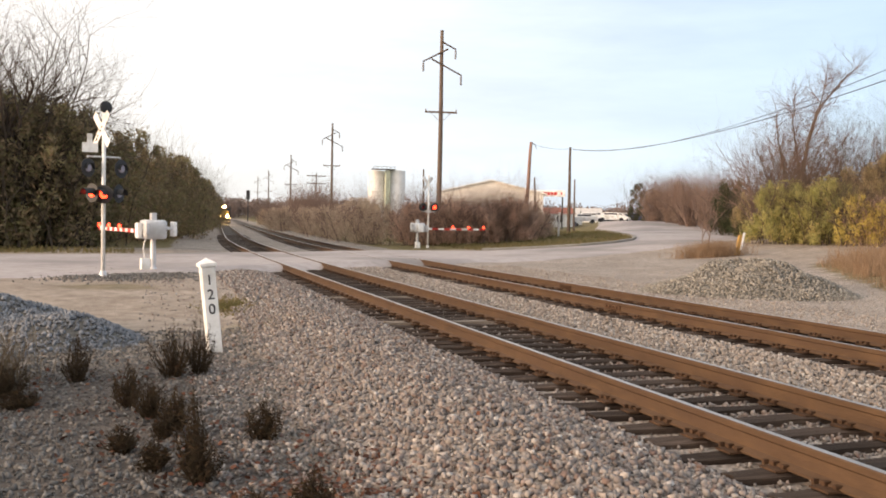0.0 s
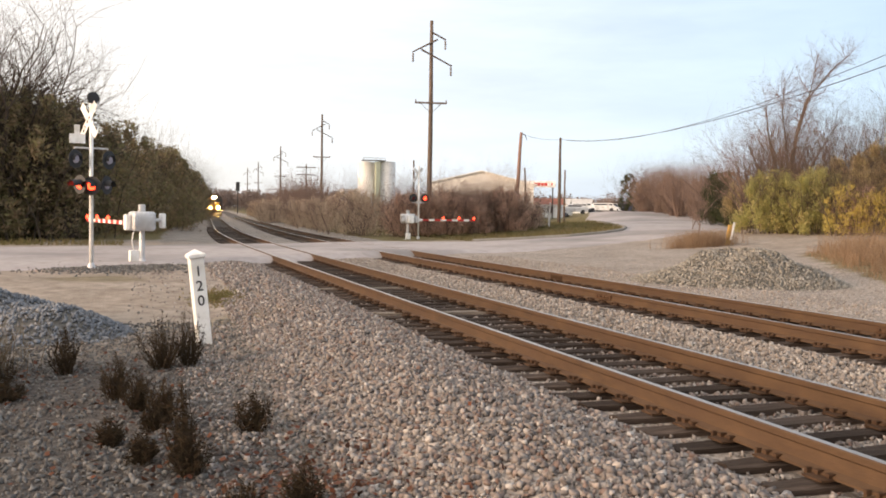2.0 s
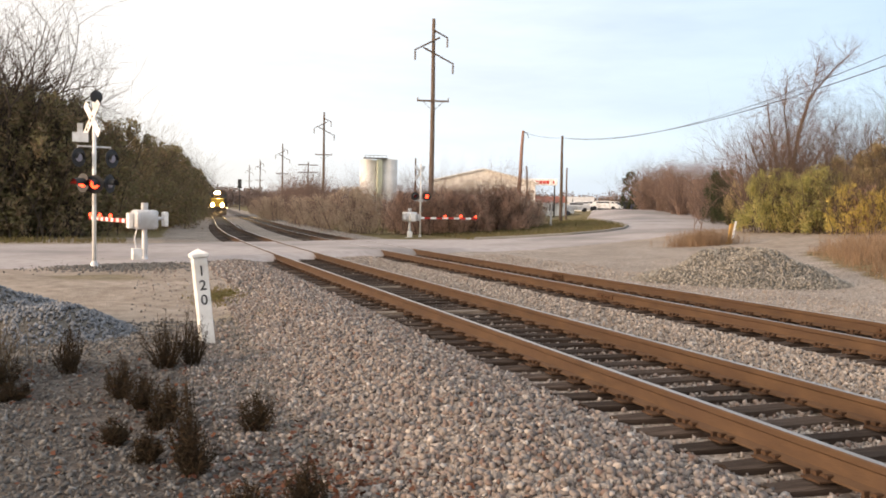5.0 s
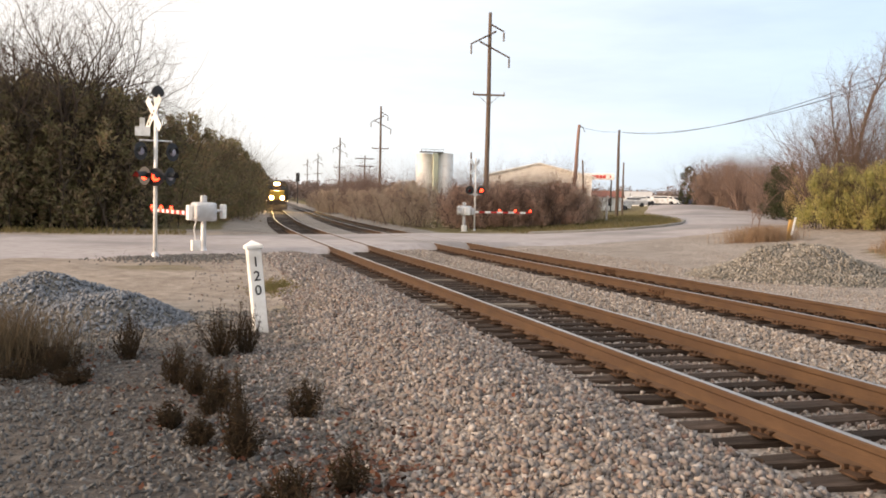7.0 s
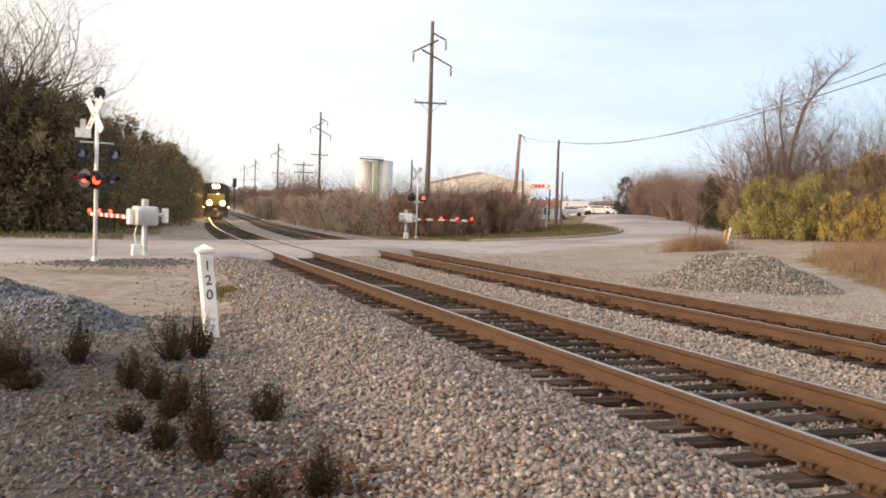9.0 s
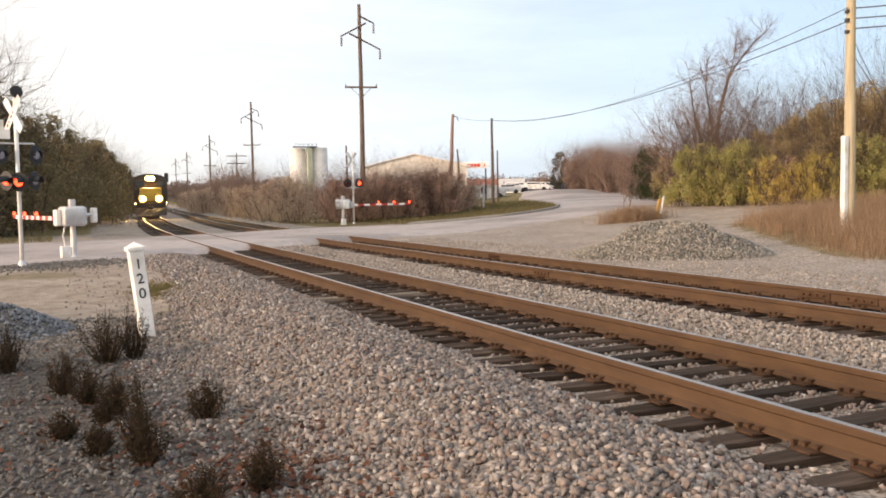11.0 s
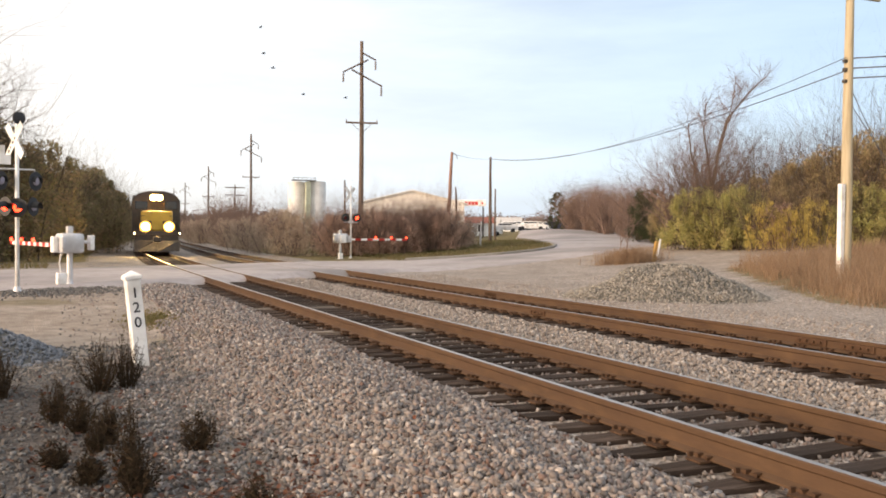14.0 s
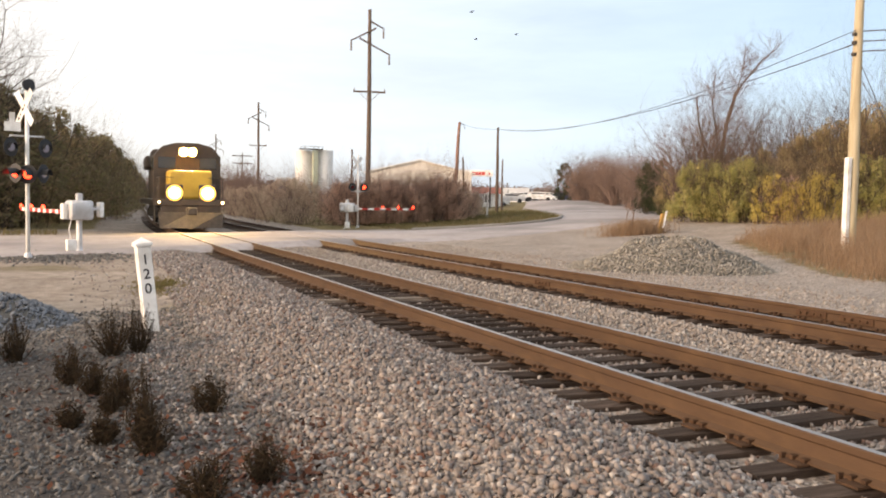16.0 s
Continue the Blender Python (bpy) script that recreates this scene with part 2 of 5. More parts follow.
M_LEAF_TAN = islands("tan_olive_leaves", [(0.40, 0.325, 0.165), (0.50, 0.385, 0.21), (0.34, 0.295, 0.14), (0.51, 0.36, 0.235), (0.43, 0.37, 0.18), (0.32, 0.235, 0.155)], grain=3, thin=0.45)
M_LEAF_DARK = islands("dark_evergreen_leaves", [(0.039, 0.052, 0.026), (0.065, 0.075, 0.036), (0.052, 0.065, 0.039)], grain=3, thin=0.45)
M_LEAF_RUSSET = islands("russet_brush_leaves", [(0.52, 0.33, 0.245), (0.38, 0.25, 0.198), (0.60, 0.40, 0.31), (0.46, 0.345, 0.28), (0.31, 0.235, 0.18)], grain=3, thin=0.45)
M_LEAF_ROADSIDE = islands("dull_roadside_leaves", [(0.27, 0.185, 0.145), (0.20, 0.145, 0.118), (0.34, 0.24, 0.19), (0.22, 0.18, 0.12)], grain=3, thin=0.45)
M_LEAF_SCRUB = islands("grey_brown_scrub_leaves", [(0.50, 0.37, 0.275), (0.36, 0.265, 0.20), (0.60, 0.47, 0.365), (0.42, 0.345, 0.24), (0.29, 0.23, 0.16)], grain=3, thin=0.45)
M_STRAW = islands("dry_brown_grass", [(0.297, 0.199, 0.129), (0.377, 0.264, 0.174), (0.235, 0.149, 0.096), (0.440, 0.319, 0.217)], grain=3, thin=0.45)
M_STRAW_DULL = islands("dull_dead_grass", [(0.115, 0.083, 0.050), (0.158, 0.115, 0.072), (0.079, 0.058, 0.036), (0.202, 0.151, 0.094)], grain=3, thin=0.45)
M_GRASS = islands("dull_green_grass", [(0.115, 0.11, 0.045), (0.155, 0.14, 0.06), (0.195, 0.155, 0.08), (0.23, 0.17, 0.10)], grain=3, thin=0.45)
M_WEED = islands("dark_weed", [(0.030, 0.019, 0.012), (0.042, 0.027, 0.015), (0.036, 0.027, 0.014), (0.055, 0.031, 0.017)], grain=8)
M_DEADLEAF = islands("fallen_leaves", [(0.100, 0.036, 0.022), (0.125, 0.050, 0.030), (0.075, 0.032, 0.020), (0.140, 0.066, 0.040)], grain=8)
M_LOCO_DARK = mat("grimy_dark_loco_paint", [(0.035, 0.028, 0.022), (0.06, 0.045, 0.035)], 3, 7, 0.5, 0.1, 0.1, 20, (0.09, 0.065, 0.045), 0.8)
# Nose paint is unknown; this yellow stands in for golden headlight glare.
M_NOSE_GLARE = mat("golden_glare_nose_tint", [(0.55, 0.34, 0.04), (0.64, 0.41, 0.06)], 3, 7, 0.45, 0, 0.1, 20, (0.40, 0.25, 0.06), 0.8)
M_STEEL = mat("dirty_steel", [(0.05, 0.045, 0.04), (0.10, 0.085, 0.07)], 6, 6, 0.7, 0.4, 0.2)
M_LAMP = plain("headlamp_glow", (1.0, 0.9, 0.7), 0.3, emit=(1.0, 0.72, 0.30), power=700.0)
# Glowing rings added round the lamps to imitate their glare.
M_GLARE_RING = plain("lamp_glare_ring", (0.9, 0.7, 0.3), 0.4, emit=(1.0, 0.66, 0.20), power=9.0)
M_GLARE_OUTER = plain("lamp_glare_outer_ring", (0.9, 0.6, 0.2), 0.4, emit=(1.0, 0.50, 0.07), power=1.3)
M_GLASS = plain("dark_cab_glass", (0.03, 0.035, 0.04), 0.08)
M_AMBER = plain("warm_marker_glow", (1.0, 0.8, 0.5), 0.3, emit=(1.0, 0.7, 0.35), power=12.0)


# ---- ground heights ----
def sstep(u):
    u = min(1.0, max(0.0, u))
    return u * u * (3 - 2 * u)


def track_x(y):
    """How far the line has swung to the right at y."""
    if y < 28:
        return 0.0
    if y < 76:
        return 0.074 * (y - 28) ** 2 / 96
    return 1.776 + 0.074 * (y - 76)


def rough_height(x, y):
    z = 0.95 * sstep((x - 9) / 22)
    z += 1.15 * sstep((y - 50) / 45) * sstep((x - 0.42 * y) / 8) * (1 - sstep((y - 160) / 100))
    z -= 0.32 * sstep((-2.2 - x) / 1.9) * (1 - sstep((y - 17) / 7))
    z -= 0.05 * sstep((x + 2.2) / 0.7) * (1 - sstep((x - 6.3) / 0.7)) * (1 - sstep((y - 400) / 10))
    return z


def bed_dip(x, y):
    """The ballast lies lower between and beside the ties."""
    d = x - track_x(y)
    return 0.055 * max(1 - sstep((abs(d) - 1.15) / 0.4), 1 - sstep((abs(d - 4.38) - 1.15) / 0.4)) * (1 - sstep((y - 110) / 10))


def ground_z(x, y):
    z = rough_height(x, y) - bed_dip(x, y)
    d = math.hypot(x + 5, y - 2)
    if d < 60:
        z += 0.03 * noise.noise((x * 0.7, y * 0.7, 3.1)) * sstep((abs(x - 2.2) - 3.6) / 1.5)
    z += 3.0 * sstep((y - 320) / 400)
    return z


# ---- mesh building ----
class Build:
    """Points and faces gathered for one mesh."""

    def __init__(self):
        self.v, self.f, self.m = [], [], []

    def quad(self, a, b, c, d, k=0):
        i = len(self.v)
        self.v += [a, b, c, d]
        self.f.append((i, i + 1, i + 2, i + 3))
        self.m.append(k)

    def tri(self, a, b, c, k=0):
        i = len(self.v)
        self.v += [a, b, c]
        self.f.append((i, i + 1, i + 2))
        self.m.append(k)

    def box(self, lo, hi, k=0, bevel=0.0, m=None):
        bm = bmesh.new()
        bmesh.ops.create_cube(bm, size=1.0)
        for v in bm.verts:
            v.co = Vector([lo[i] + (v.co[i] + 0.5) * (hi[i] - lo[i]) for i in range(3)])
        if bevel:
            bmesh.ops.bevel(bm, geom=bm.edges[:], offset=bevel, segments=2, affect="EDGES", profile=0.5)
        self.take(bm, k, m)

    def take(self, bm, k=0, m=None):
        i = len(self.v)
        bm.verts.index_update()
        for v in bm.verts:
            self.v.append(tuple(m @ v.co) if m else tuple(v.co))
        for f in bm.faces:
            self.f.append(tuple(i + v.index for v in f.verts))
            self.m.append(k)
        bm.free()

    def tube(self, pts, radii, n=6, k=0, caps=True):
        """A tapered tube along points."""
        pts = [Vector(p) for p in pts]
        base = len(self.v)
        for j, p in enumerate(pts):
            d = (pts[min(j + 1, len(pts) - 1)] - pts[max(j - 1, 0)]).normalized()
            u = d.cross(Vector((0.31, 0.17, 0.93)) if abs(d.z) < 0.9 else Vector((1, 0.1, 0))).normalized()
            w = d.cross(u)
            for q in range(n):
                a = 2 * math.pi * q / n
                self.v.append(tuple(p + radii[j] * (math.cos(a) * u + math.sin(a) * w)))
        for j in range(len(pts) - 1):
            for q in range(n):
                a, b = base + j * n + q, base + j * n + (q + 1) % n
                self.f.append((a, b, b + n, a + n))
                self.m.append(k)
        if caps:
            self.f.append(tuple(base + q for q in reversed(range(n))))
            self.f.append(tuple(base + (len(pts) - 1) * n + q for q in range(n)))
            self.m += [k, k]

    def lathe(self, centre, axis, rings, n=20, k=0):
        """Rings of (distance along the axis, radius)."""
        c, d = Vector(centre), Vector(axis).normalized()
        self.tube([c + d * h for h, _ in rings], [r for _, r in rings], n, k)

    def mesh(self, name, mats, smooth=False):
        me = bpy.data.meshes.new(name)
        me.from_pydata(self.v, [], self.f)
        for m in mats:
            me.materials.append(m)
        if len(mats) > 1:
            me.polygons.foreach_set("material_index", self.m)
        if smooth:
            me.polygons.foreach_set("use_smooth", [True] * len(self.f))
        me.update()
        return me


def part(name, build, mats, parent, label="", smooth=False):
    ob = new(name, build.mesh(name, mats if isinstance(mats, list) else [mats], smooth))
    ob.parent = parent
    if label:
        tagged(ob, label)
    return ob


def thing(name, m, label, category, group="", kind=""):
    ob = new(name)
    ob.matrix_basis = m
    return tagged(ob, label, category, group, kind)


def single(name, build, mats, m, label, category, group="", kind="", smooth=False):
    ob = new(name, build.mesh(name, mats if isinstance(mats, list) else [mats], smooth))
    ob.matrix_basis = m
    return tagged(ob, label, category, group, kind)


rnd = random.Random(7)


# ---- ground ----
def ground_material():
    m = bpy.data.materials.new("ground_soil_and_gravel")
    m.use_nodes = True
    n, l = m.node_tree.nodes, m.node_tree.links
    b = n["Principled BSDF"]
    b.inputs["Roughness"].default_value = 0.95
    b.inputs["Specular IOR Level"].default_value = 0.1
    co = n.new("ShaderNodeTexCoord")

    def nz(scale, detail=6):
        t = n.new("ShaderNodeTexNoise")
        t.inputs["Scale"].default_value, t.inputs["Detail"].default_value, t.inputs["Roughness"].default_value = scale, detail, 0.7
        l.new(co.outputs["Object"], t.inputs["Vector"])
        return t.outputs["Fac"]

    def ramp_of(src, stops):
        r = n.new("ShaderNodeValToRGB")
        els = r.color_ramp.elements
        while len(els) < len(stops):
            els.new(0.5)
        for k, (p, c) in enumerate(stops):
            els[k].position, els[k].color = p, (*c, 1)
        l.new(src, r.inputs["Fac"])
        return r.outputs["Color"]

    def blend(fac, a, c):
        x = n.new("ShaderNodeMix")
        x.data_type = "RGBA"
        l.new(fac, x.inputs["Factor"])
        l.new(a, x.inputs["A"])
        l.new(c, x.inputs["B"])
        return x.outputs["Result"]

    vo = n.new("ShaderNodeTexVoronoi")
    vo.inputs["Scale"].default_value = 26.0
    l.new(co.outputs["Object"], vo.inputs["Vector"])
    gravel = ramp_of(vo.outputs["Color"], [(0.1, (0.165, 0.142, 0.126)), (0.5, (0.315, 0.276, 0.247)), (0.9, (0.46, 0.415, 0.375))])
    soil = ramp_of(nz(3.0), [(0.3, (0.225, 0.182, 0.15)), (0.5, (0.315, 0.266, 0.225)), (0.72, (0.42, 0.365, 0.315))])
    turf = ramp_of(nz(2.0), [(0.3, (0.10, 0.095, 0.04)), (0.5, (0.17, 0.14, 0.07)), (0.7, (0.25, 0.19, 0.11))])
    at = n.new("ShaderNodeVertexColor")
    at.layer_name = "cover"
    sp = n.new("ShaderNodeSeparateColor")
    l.new(at.outputs["Color"], sp.inputs["Color"])
    c = blend(sp.outputs["Red"], soil, gravel)
    c = blend(sp.outputs["Green"], c, turf)
    # Blue share: dark bed and litter tones, at the left also standing in for shade.
    c = blend(sp.outputs["Blue"], c, ramp_of(nz(9.0), [(0.3, (0.050, 0.042, 0.037)), (0.5, (0.092, 0.080, 0.073)), (0.68, (0.165, 0.150, 0.141))]))
    mx = n.new("ShaderNodeMix")
    mx.data_type, mx.blend_type = "RGBA", "MULTIPLY"
    mx.inputs["Factor"].default_value = 1.0
    l.new(c, mx.inputs["A"])
    l.new(ramp_of(nz(0.5, 5), [(0.3, (0.74, 0.72, 0.70)), (0.7, (1.12, 1.1, 1.08))]), mx.inputs["B"])
    l.new(mx.outputs["Result"], b.inputs["Base Color"])
    bp = n.new("ShaderNodeBump")
    bp.inputs["Strength"].default_value, bp.inputs["Distance"].default_value = 0.6, 0.03
    l.new(vo.outputs["Distance"], bp.inputs["Height"])
    l.new(bp.outputs["Normal"], b.inputs["Normal"])
    return m


def cover(x, y):
    """Which share of the soil lies under gravel, and which under turf, then how much is darkened."""
    w = 0.5 + 0.9 * noise.noise((x * 0.35, y * 0.35, 0.7))
    gravel = 0.0
    if y < 45:
        gravel = sstep((x + 4.4) / 2.0) * (1 - sstep((x - 7) / 3))
        if x > 6:
            gravel = max(gravel, 0.9 * (1 - sstep((x - 15) / 6)))
    elif 0 < x - track_x(y) + 3 < 11:
        gravel = 0.6
    turf = 0.0
    if y > 51 and not -2.5 < x - track_x(y) < 7:
        turf = 1.0
    if x > 11.5 and y < 18.7 + 1.75 * (x - 12.2) and y < 29 or x > 42:
        turf = 0.9
    if x < -9.0 and y > 44:
        turf = 1.0
    dx = x - track_x(y)
    bed = 0.0
    if y > 43 and -4.2 < dx < 8:
        gravel = 0.85
        turf = 0.0
        bed = 0.9 * max(1 - sstep((abs(dx) - 0.8) / 0.5), 1 - sstep((abs(dx - 4.38) - 0.9) / 0.6)) + 0.25 * w
    # Left foreground: leaf litter plus tree shade, both darkened into the ground colour.
    litter_bed_shade = bed if y > 43 else sstep((-3.1 - x) / 1.4) * (1 - sstep((y - 13 - 0.5 * (x + 5)) / 4)) * (0.65 + 0.5 * w)
    patch = sstep((w - 0.62) / 0.25)
    if -8 < x < -2.2 and 17 < y < 27:
        turf = 0.55 * patch
    return gravel, turf, min(1.0, max(0.0, litter_bed_shade))


def steps(*spans):
    out = []
    for a, b, n in spans:
        out += [a + (b - a) * i / n for i in range(n)]
    return out + [spans[-1][1]]


def build_ground():
    xs = steps((-900, -60, 14), (-60, -14, 20), (-14, 14, 112), (14, 45, 50), (45, 900, 22))
    ys = steps((-200, -6, 10), (-6, 36, 140), (36, 110, 74), (110, 330, 30), (330, 2200, 18))
    v, f = [], []
    for y in ys:
        for x in xs:
            v.append((x, y, ground_z(x, y)))
    w = len(xs)
    for j in range(len(ys) - 1):
        for i in range(w - 1):
            a = j * w + i
            f.append((a, a + 1, a + 1 + w, a + w))
    me = bpy.data.meshes.new("ground")
    me.from_pydata(v, [], f)
    layer = me.color_attributes.new("cover", "FLOAT_COLOR", "POINT")
    flat = []
    for x, y, z in v:
        flat += [*cover(x, y), 1]
    layer.data.foreach_set("color", flat)
    me.polygons.foreach_set("use_smooth", [True] * len(f))
    me.materials.append(ground_material())
    tagged(new("ground", me), "bare soil and grey gravel with patches of dull turf", "ground", kind="structure")


build_ground()


def resample(poly, n):
    """n points at even steps along a line, rounded by averaging."""
    p = np.array(poly, float)
    d = np.r_[0, np.cumsum(np.linalg.norm(np.diff(p, axis=0), axis=1))]
    s = np.linspace(0, d[-1], n)
    q = np.c_[np.interp(s, d, p[:, 0]), np.interp(s, d, p[:, 1])]
    for _ in range(3):
        q[1:-1] = 0.25 * q[:-2] + 0.5 * q[1:-1] + 0.25 * q[2:]
    return q


def road_z(x, y):
    lift = (0.098 + 0.03 * sstep((x - 1.6) / 1.2)) * sstep((x + 7) / 4) * (1 - sstep((x - 7.5) / 4)) * (1 - sstep((y - 60) / 10))
    return rough_height(x, y) + 0.035 + lift + 0.05 * sstep((x + 2.2) / 0.7) * (1 - sstep((x - 6.3) / 0.7))


def build_road():
    near = resample([(-90, 8), (-40, 18), (-8.3, 27.4), (-1.7, 31.2), (3.6, 35), (9.5, 38), (20, 42.0), (29, 47.5), (40, 61), (80, 125), (130, 200)], 90)
    far = resample([(-90, 36), (-40, 40), (-10, 41.4), (-0.5, 42.2), (6.2, 45.6), (11.8, 50), (15.5, 47.5), (20.5, 47.4), (24.6, 50.8), (27, 57.7), (34, 76), (70, 140), (110, 212)], 90)
    b = Build()
    n = 16
    for a, c in zip(near, far):
        d = (c - a) / np.linalg.norm(c - a)
        for k in range(n + 1):
            p = a + (c - a) * (k - 1) / (n - 2)
            z = road_z(p[0], p[1])
            if k in (0, n):
                p = a - d * 0.9 if k == 0 else c + d * 0.5
                z = rough_height(p[0], p[1]) - 0.05
            b.v.append((p[0], p[1], z))
    for j in range(len(near) - 1):
        for k in range(n):
            i = j * (n + 1) + k
            b.f.append((i, i + n + 1, i + n + 2, i + 1))
            b.m.append(0)
    single("road", b, M_ASPHALT, Matrix(), "pale grey worn asphalt road across the tracks", "road", kind="structure", smooth=True)
    return far


ROAD_FAR = build_road()


# ---- railway tracks ----
RAIL_TOP = 0.17
PROFILE = [(-0.076, -0.032), (0.076, -0.032), (0.076, -0.016), (0.026, 0.012), (0.020, 0.105), (0.036, 0.120), (0.038, 0.160), (0.029, 0.170), (-0.029, 0.170), (-0.038, 0.160), (-0.036, 0.120), (-0.020, 0.105), (-0.026, 0.012), (-0.076, -0.016)]


def heading(y):
    return math.atan((track_x(y + 0.5) - track_x(y - 0.5)))


def rail_line(offset):
    b = Build()
    ys = steps((-14, 28, 21), (28, 84, 56), (84, 420, 40))
    n = len(PROFILE)
    for y in ys:
        h = heading(y)
        cx, cy = track_x(y) + offset * math.cos(h), y - offset * math.sin(h)
        wob = 0.004 * noise.noise((y * 0.3, offset, 0))
        for px, pz in PROFILE:
            b.v.append((cx + (px + wob) * math.cos(h), cy - px * math.sin(h), pz))
    for j in range(len(ys) - 1):
        for k in range(n):
            a, c = j * n + k, j * n + (k + 1) % n
            b.f.append((a, c, c + n, a + n))
            b.m.append(1 if k == 7 else 0)
    return b


def tie_mesh(seed, material):
    r = random.Random(seed)
    bm = bmesh.new()
    bmesh.ops.create_grid(bm, x_segments=6, y_segments=3, size=0.5)
    top = list(bm.verts)
    for v in top:
        v.co = Vector((v.co.x * 2.6 + r.uniform(-0.02, 0.02) * (abs(v.co.x) > 0.4), v.co.y * 0.225 + r.uniform(-0.006, 0.006), 0.0 + r.uniform(-0.010, 0.006) - (0.012 if abs(v.co.y) > 0.4 else 0)))
    ext = bmesh.ops.extrude_face_region(bm, geom=bm.faces[:])
    for g in ext["geom"]:
        if isinstance(g, bmesh.types.BMVert):
            g.co.z -= 0.16
    bmesh.ops.recalc_face_normals(bm, faces=bm.faces[:])
    b = Build()
    b.take(bm)
    return b.mesh("tie", [material])


def plate_mesh():
    """A tie plate with its spikes and the anchors beside them."""
    b = Build()
    b.box((-0.18, -0.09, 0.0), (0.18, 0.09, 0.014))
    for sx in (-1, 1):
        for sy in (-0.055, 0.05):
            b.box((sx * 0.085 - 0.016, sy - 0.016, 0.012), (sx * 0.085 + 0.016, sy + 0.016, 0.035))
            b.box((sx * 0.08 - 0.026, sy - 0.02, 0.03), (sx * 0.08 + 0.026, sy + 0.02, 0.045))
        b.box((sx * 0.095 - 0.02, 0.12, -0.03), (sx * 0.095 + 0.02, 0.145, 0.04))
    return b.mesh("tie_plate", [M_PLATE])


def build_track(name, offset, label, seed):
    t = thing(name, Matrix(), label, "railway track", "pair of tracks", "structure")
    for o in (-0.7525, 0.7525):
        part("rail", rail_line(offset + o), [M_RUST, M_HEAD], t)
    r = random.Random(seed)
    ties, plate = [tie_mesh(seed + k, M_TIE_PALE if k == 12 else M_TIE) for k in range(14)], plate_mesh()
    y = -3.0
    while y < 92:
        if not (36 + 0.3 * offset < y < 41 + 0.5 * offset):
            h = heading(y)
            o = new("tie", ties[r.randrange(14)])
            o.parent = t
            o.matrix_basis = pose(track_x(y) + offset + r.uniform(-0.05, 0.05), y, r.uniform(-0.050, -0.036), 0, r.uniform(-0.3, 0.3), -math.degrees(h) + r.uniform(-1.2, 1.2))
            if y < 34:
                for q in (-0.7525, 0.7525):
                    p = new("tie_plate", plate)
                    p.parent = t
                    p.matrix_basis = pose(track_x(y) + offset + q, y, -0.040)
        y += 0.5 + r.uniform(-0.03, 0.03)
    return t


build_track("railway_track", 0.0, "main line of rusty rails on dark timber ties", 11)
build_track("railway_track", 4.38, "second line of rusty rails half sunk in ballast", 23)


def joint_bar(x, y):
    b = Build()
    for sx in (-1, 1):
        b.box((sx * 0.034 - 0.014, -0.3, 0.015), (sx * 0.034 + 0.014, 0.3, 0.112), 0, 0.004)
        for k in (-0.2, -0.07, 0.07, 0.2):
            b.lathe((sx * 0.046, k, 0.065), (sx, 0, 0), [(0, 0.022), (0.035, 0.02)], 6)
    single("rail_joint", b, M_PLATE, pose(x + track_x(y), y, 0.0), "dark bolted joint bars on a rusty rail", "rail joint", "rail joints")


for x, y in ((5.1325, 11.75), (5.1325, 10.9), (3.6275, 17.4), (5.1325, 22.6)):
    joint_bar(x, y)


# ---- loose stone ----
def stone_shapes(count, seed):
    """Broken angular stones: hulls of a few scattered points."""
    r = np.random.RandomState(seed)
    out = []
    for _ in range(count):
        bm = bmesh.new()
        p = r.normal(size=(9, 3))
        p /= np.linalg.norm(p, axis=1)[:, None]
        p *= r.uniform(0.8, 1.15, (9, 1)) * r.uniform(0.72, 1.25, 3)
        p = p @ np.array(Euler(r.uniform(0, 6.28, 3)).to_matrix())
        for q in p:
            bm.verts.new(q)
        res = bmesh.ops.convex_hull(bm, input=bm.verts[:])
        bmesh.ops.delete(bm, geom=[g for g in res["geom_interior"] if isinstance(g, bmesh.types.BMVert)], context="VERTS")
        bmesh.ops.recalc_face_normals(bm, faces=bm.faces[:])
        bm.verts.index_update()
        out.append((np.array([v.co for v in bm.verts]), np.array([[q.index for q in f.verts] for f in bm.faces])))
        bm.free()
    return out


def scatter_stones(name, spots, material, label, seed=3):
    """spots: x, y, z, radius for each stone."""
    shapes = stone_shapes(48, seed)
    base = 0
    r = np.random.RandomState(seed)
    vs, fs = [], []
    for i, (x, y, z, s) in enumerate(spots):
        a = r.uniform(0, 6.28)
        w, f = shapes[i % 48]
        c, k = math.cos(a), math.sin(a)
        vs.append(np.c_[w[:, 0] * c - w[:, 1] * k, w[:, 0] * k + w[:, 1] * c, w[:, 2]] * s + (x, y, z))
        fs.append(f + base)
        base += len(w)
    vs, fs = np.concatenate(vs), np.concatenate(fs)
    me = bpy.data.meshes.new(name)
    me.vertices.add(len(vs))
    me.vertices.foreach_set("co", vs.ravel())
    me.loops.add(fs.size)
    me.loops.foreach_set("vertex_index", fs.ravel().astype(np.int32))
    me.polygons.add(len(fs))
    me.polygons.foreach_set("loop_start", np.arange(0, fs.size, 3, dtype=np.int32))
    me.polygons.foreach_set("loop_total", np.full(len(fs), 3, dtype=np.int32))
    me.update(calc_edges=True)
    me.materials.append(material)
    return tagged(new(name, me), label, "ballast", kind="stuff")


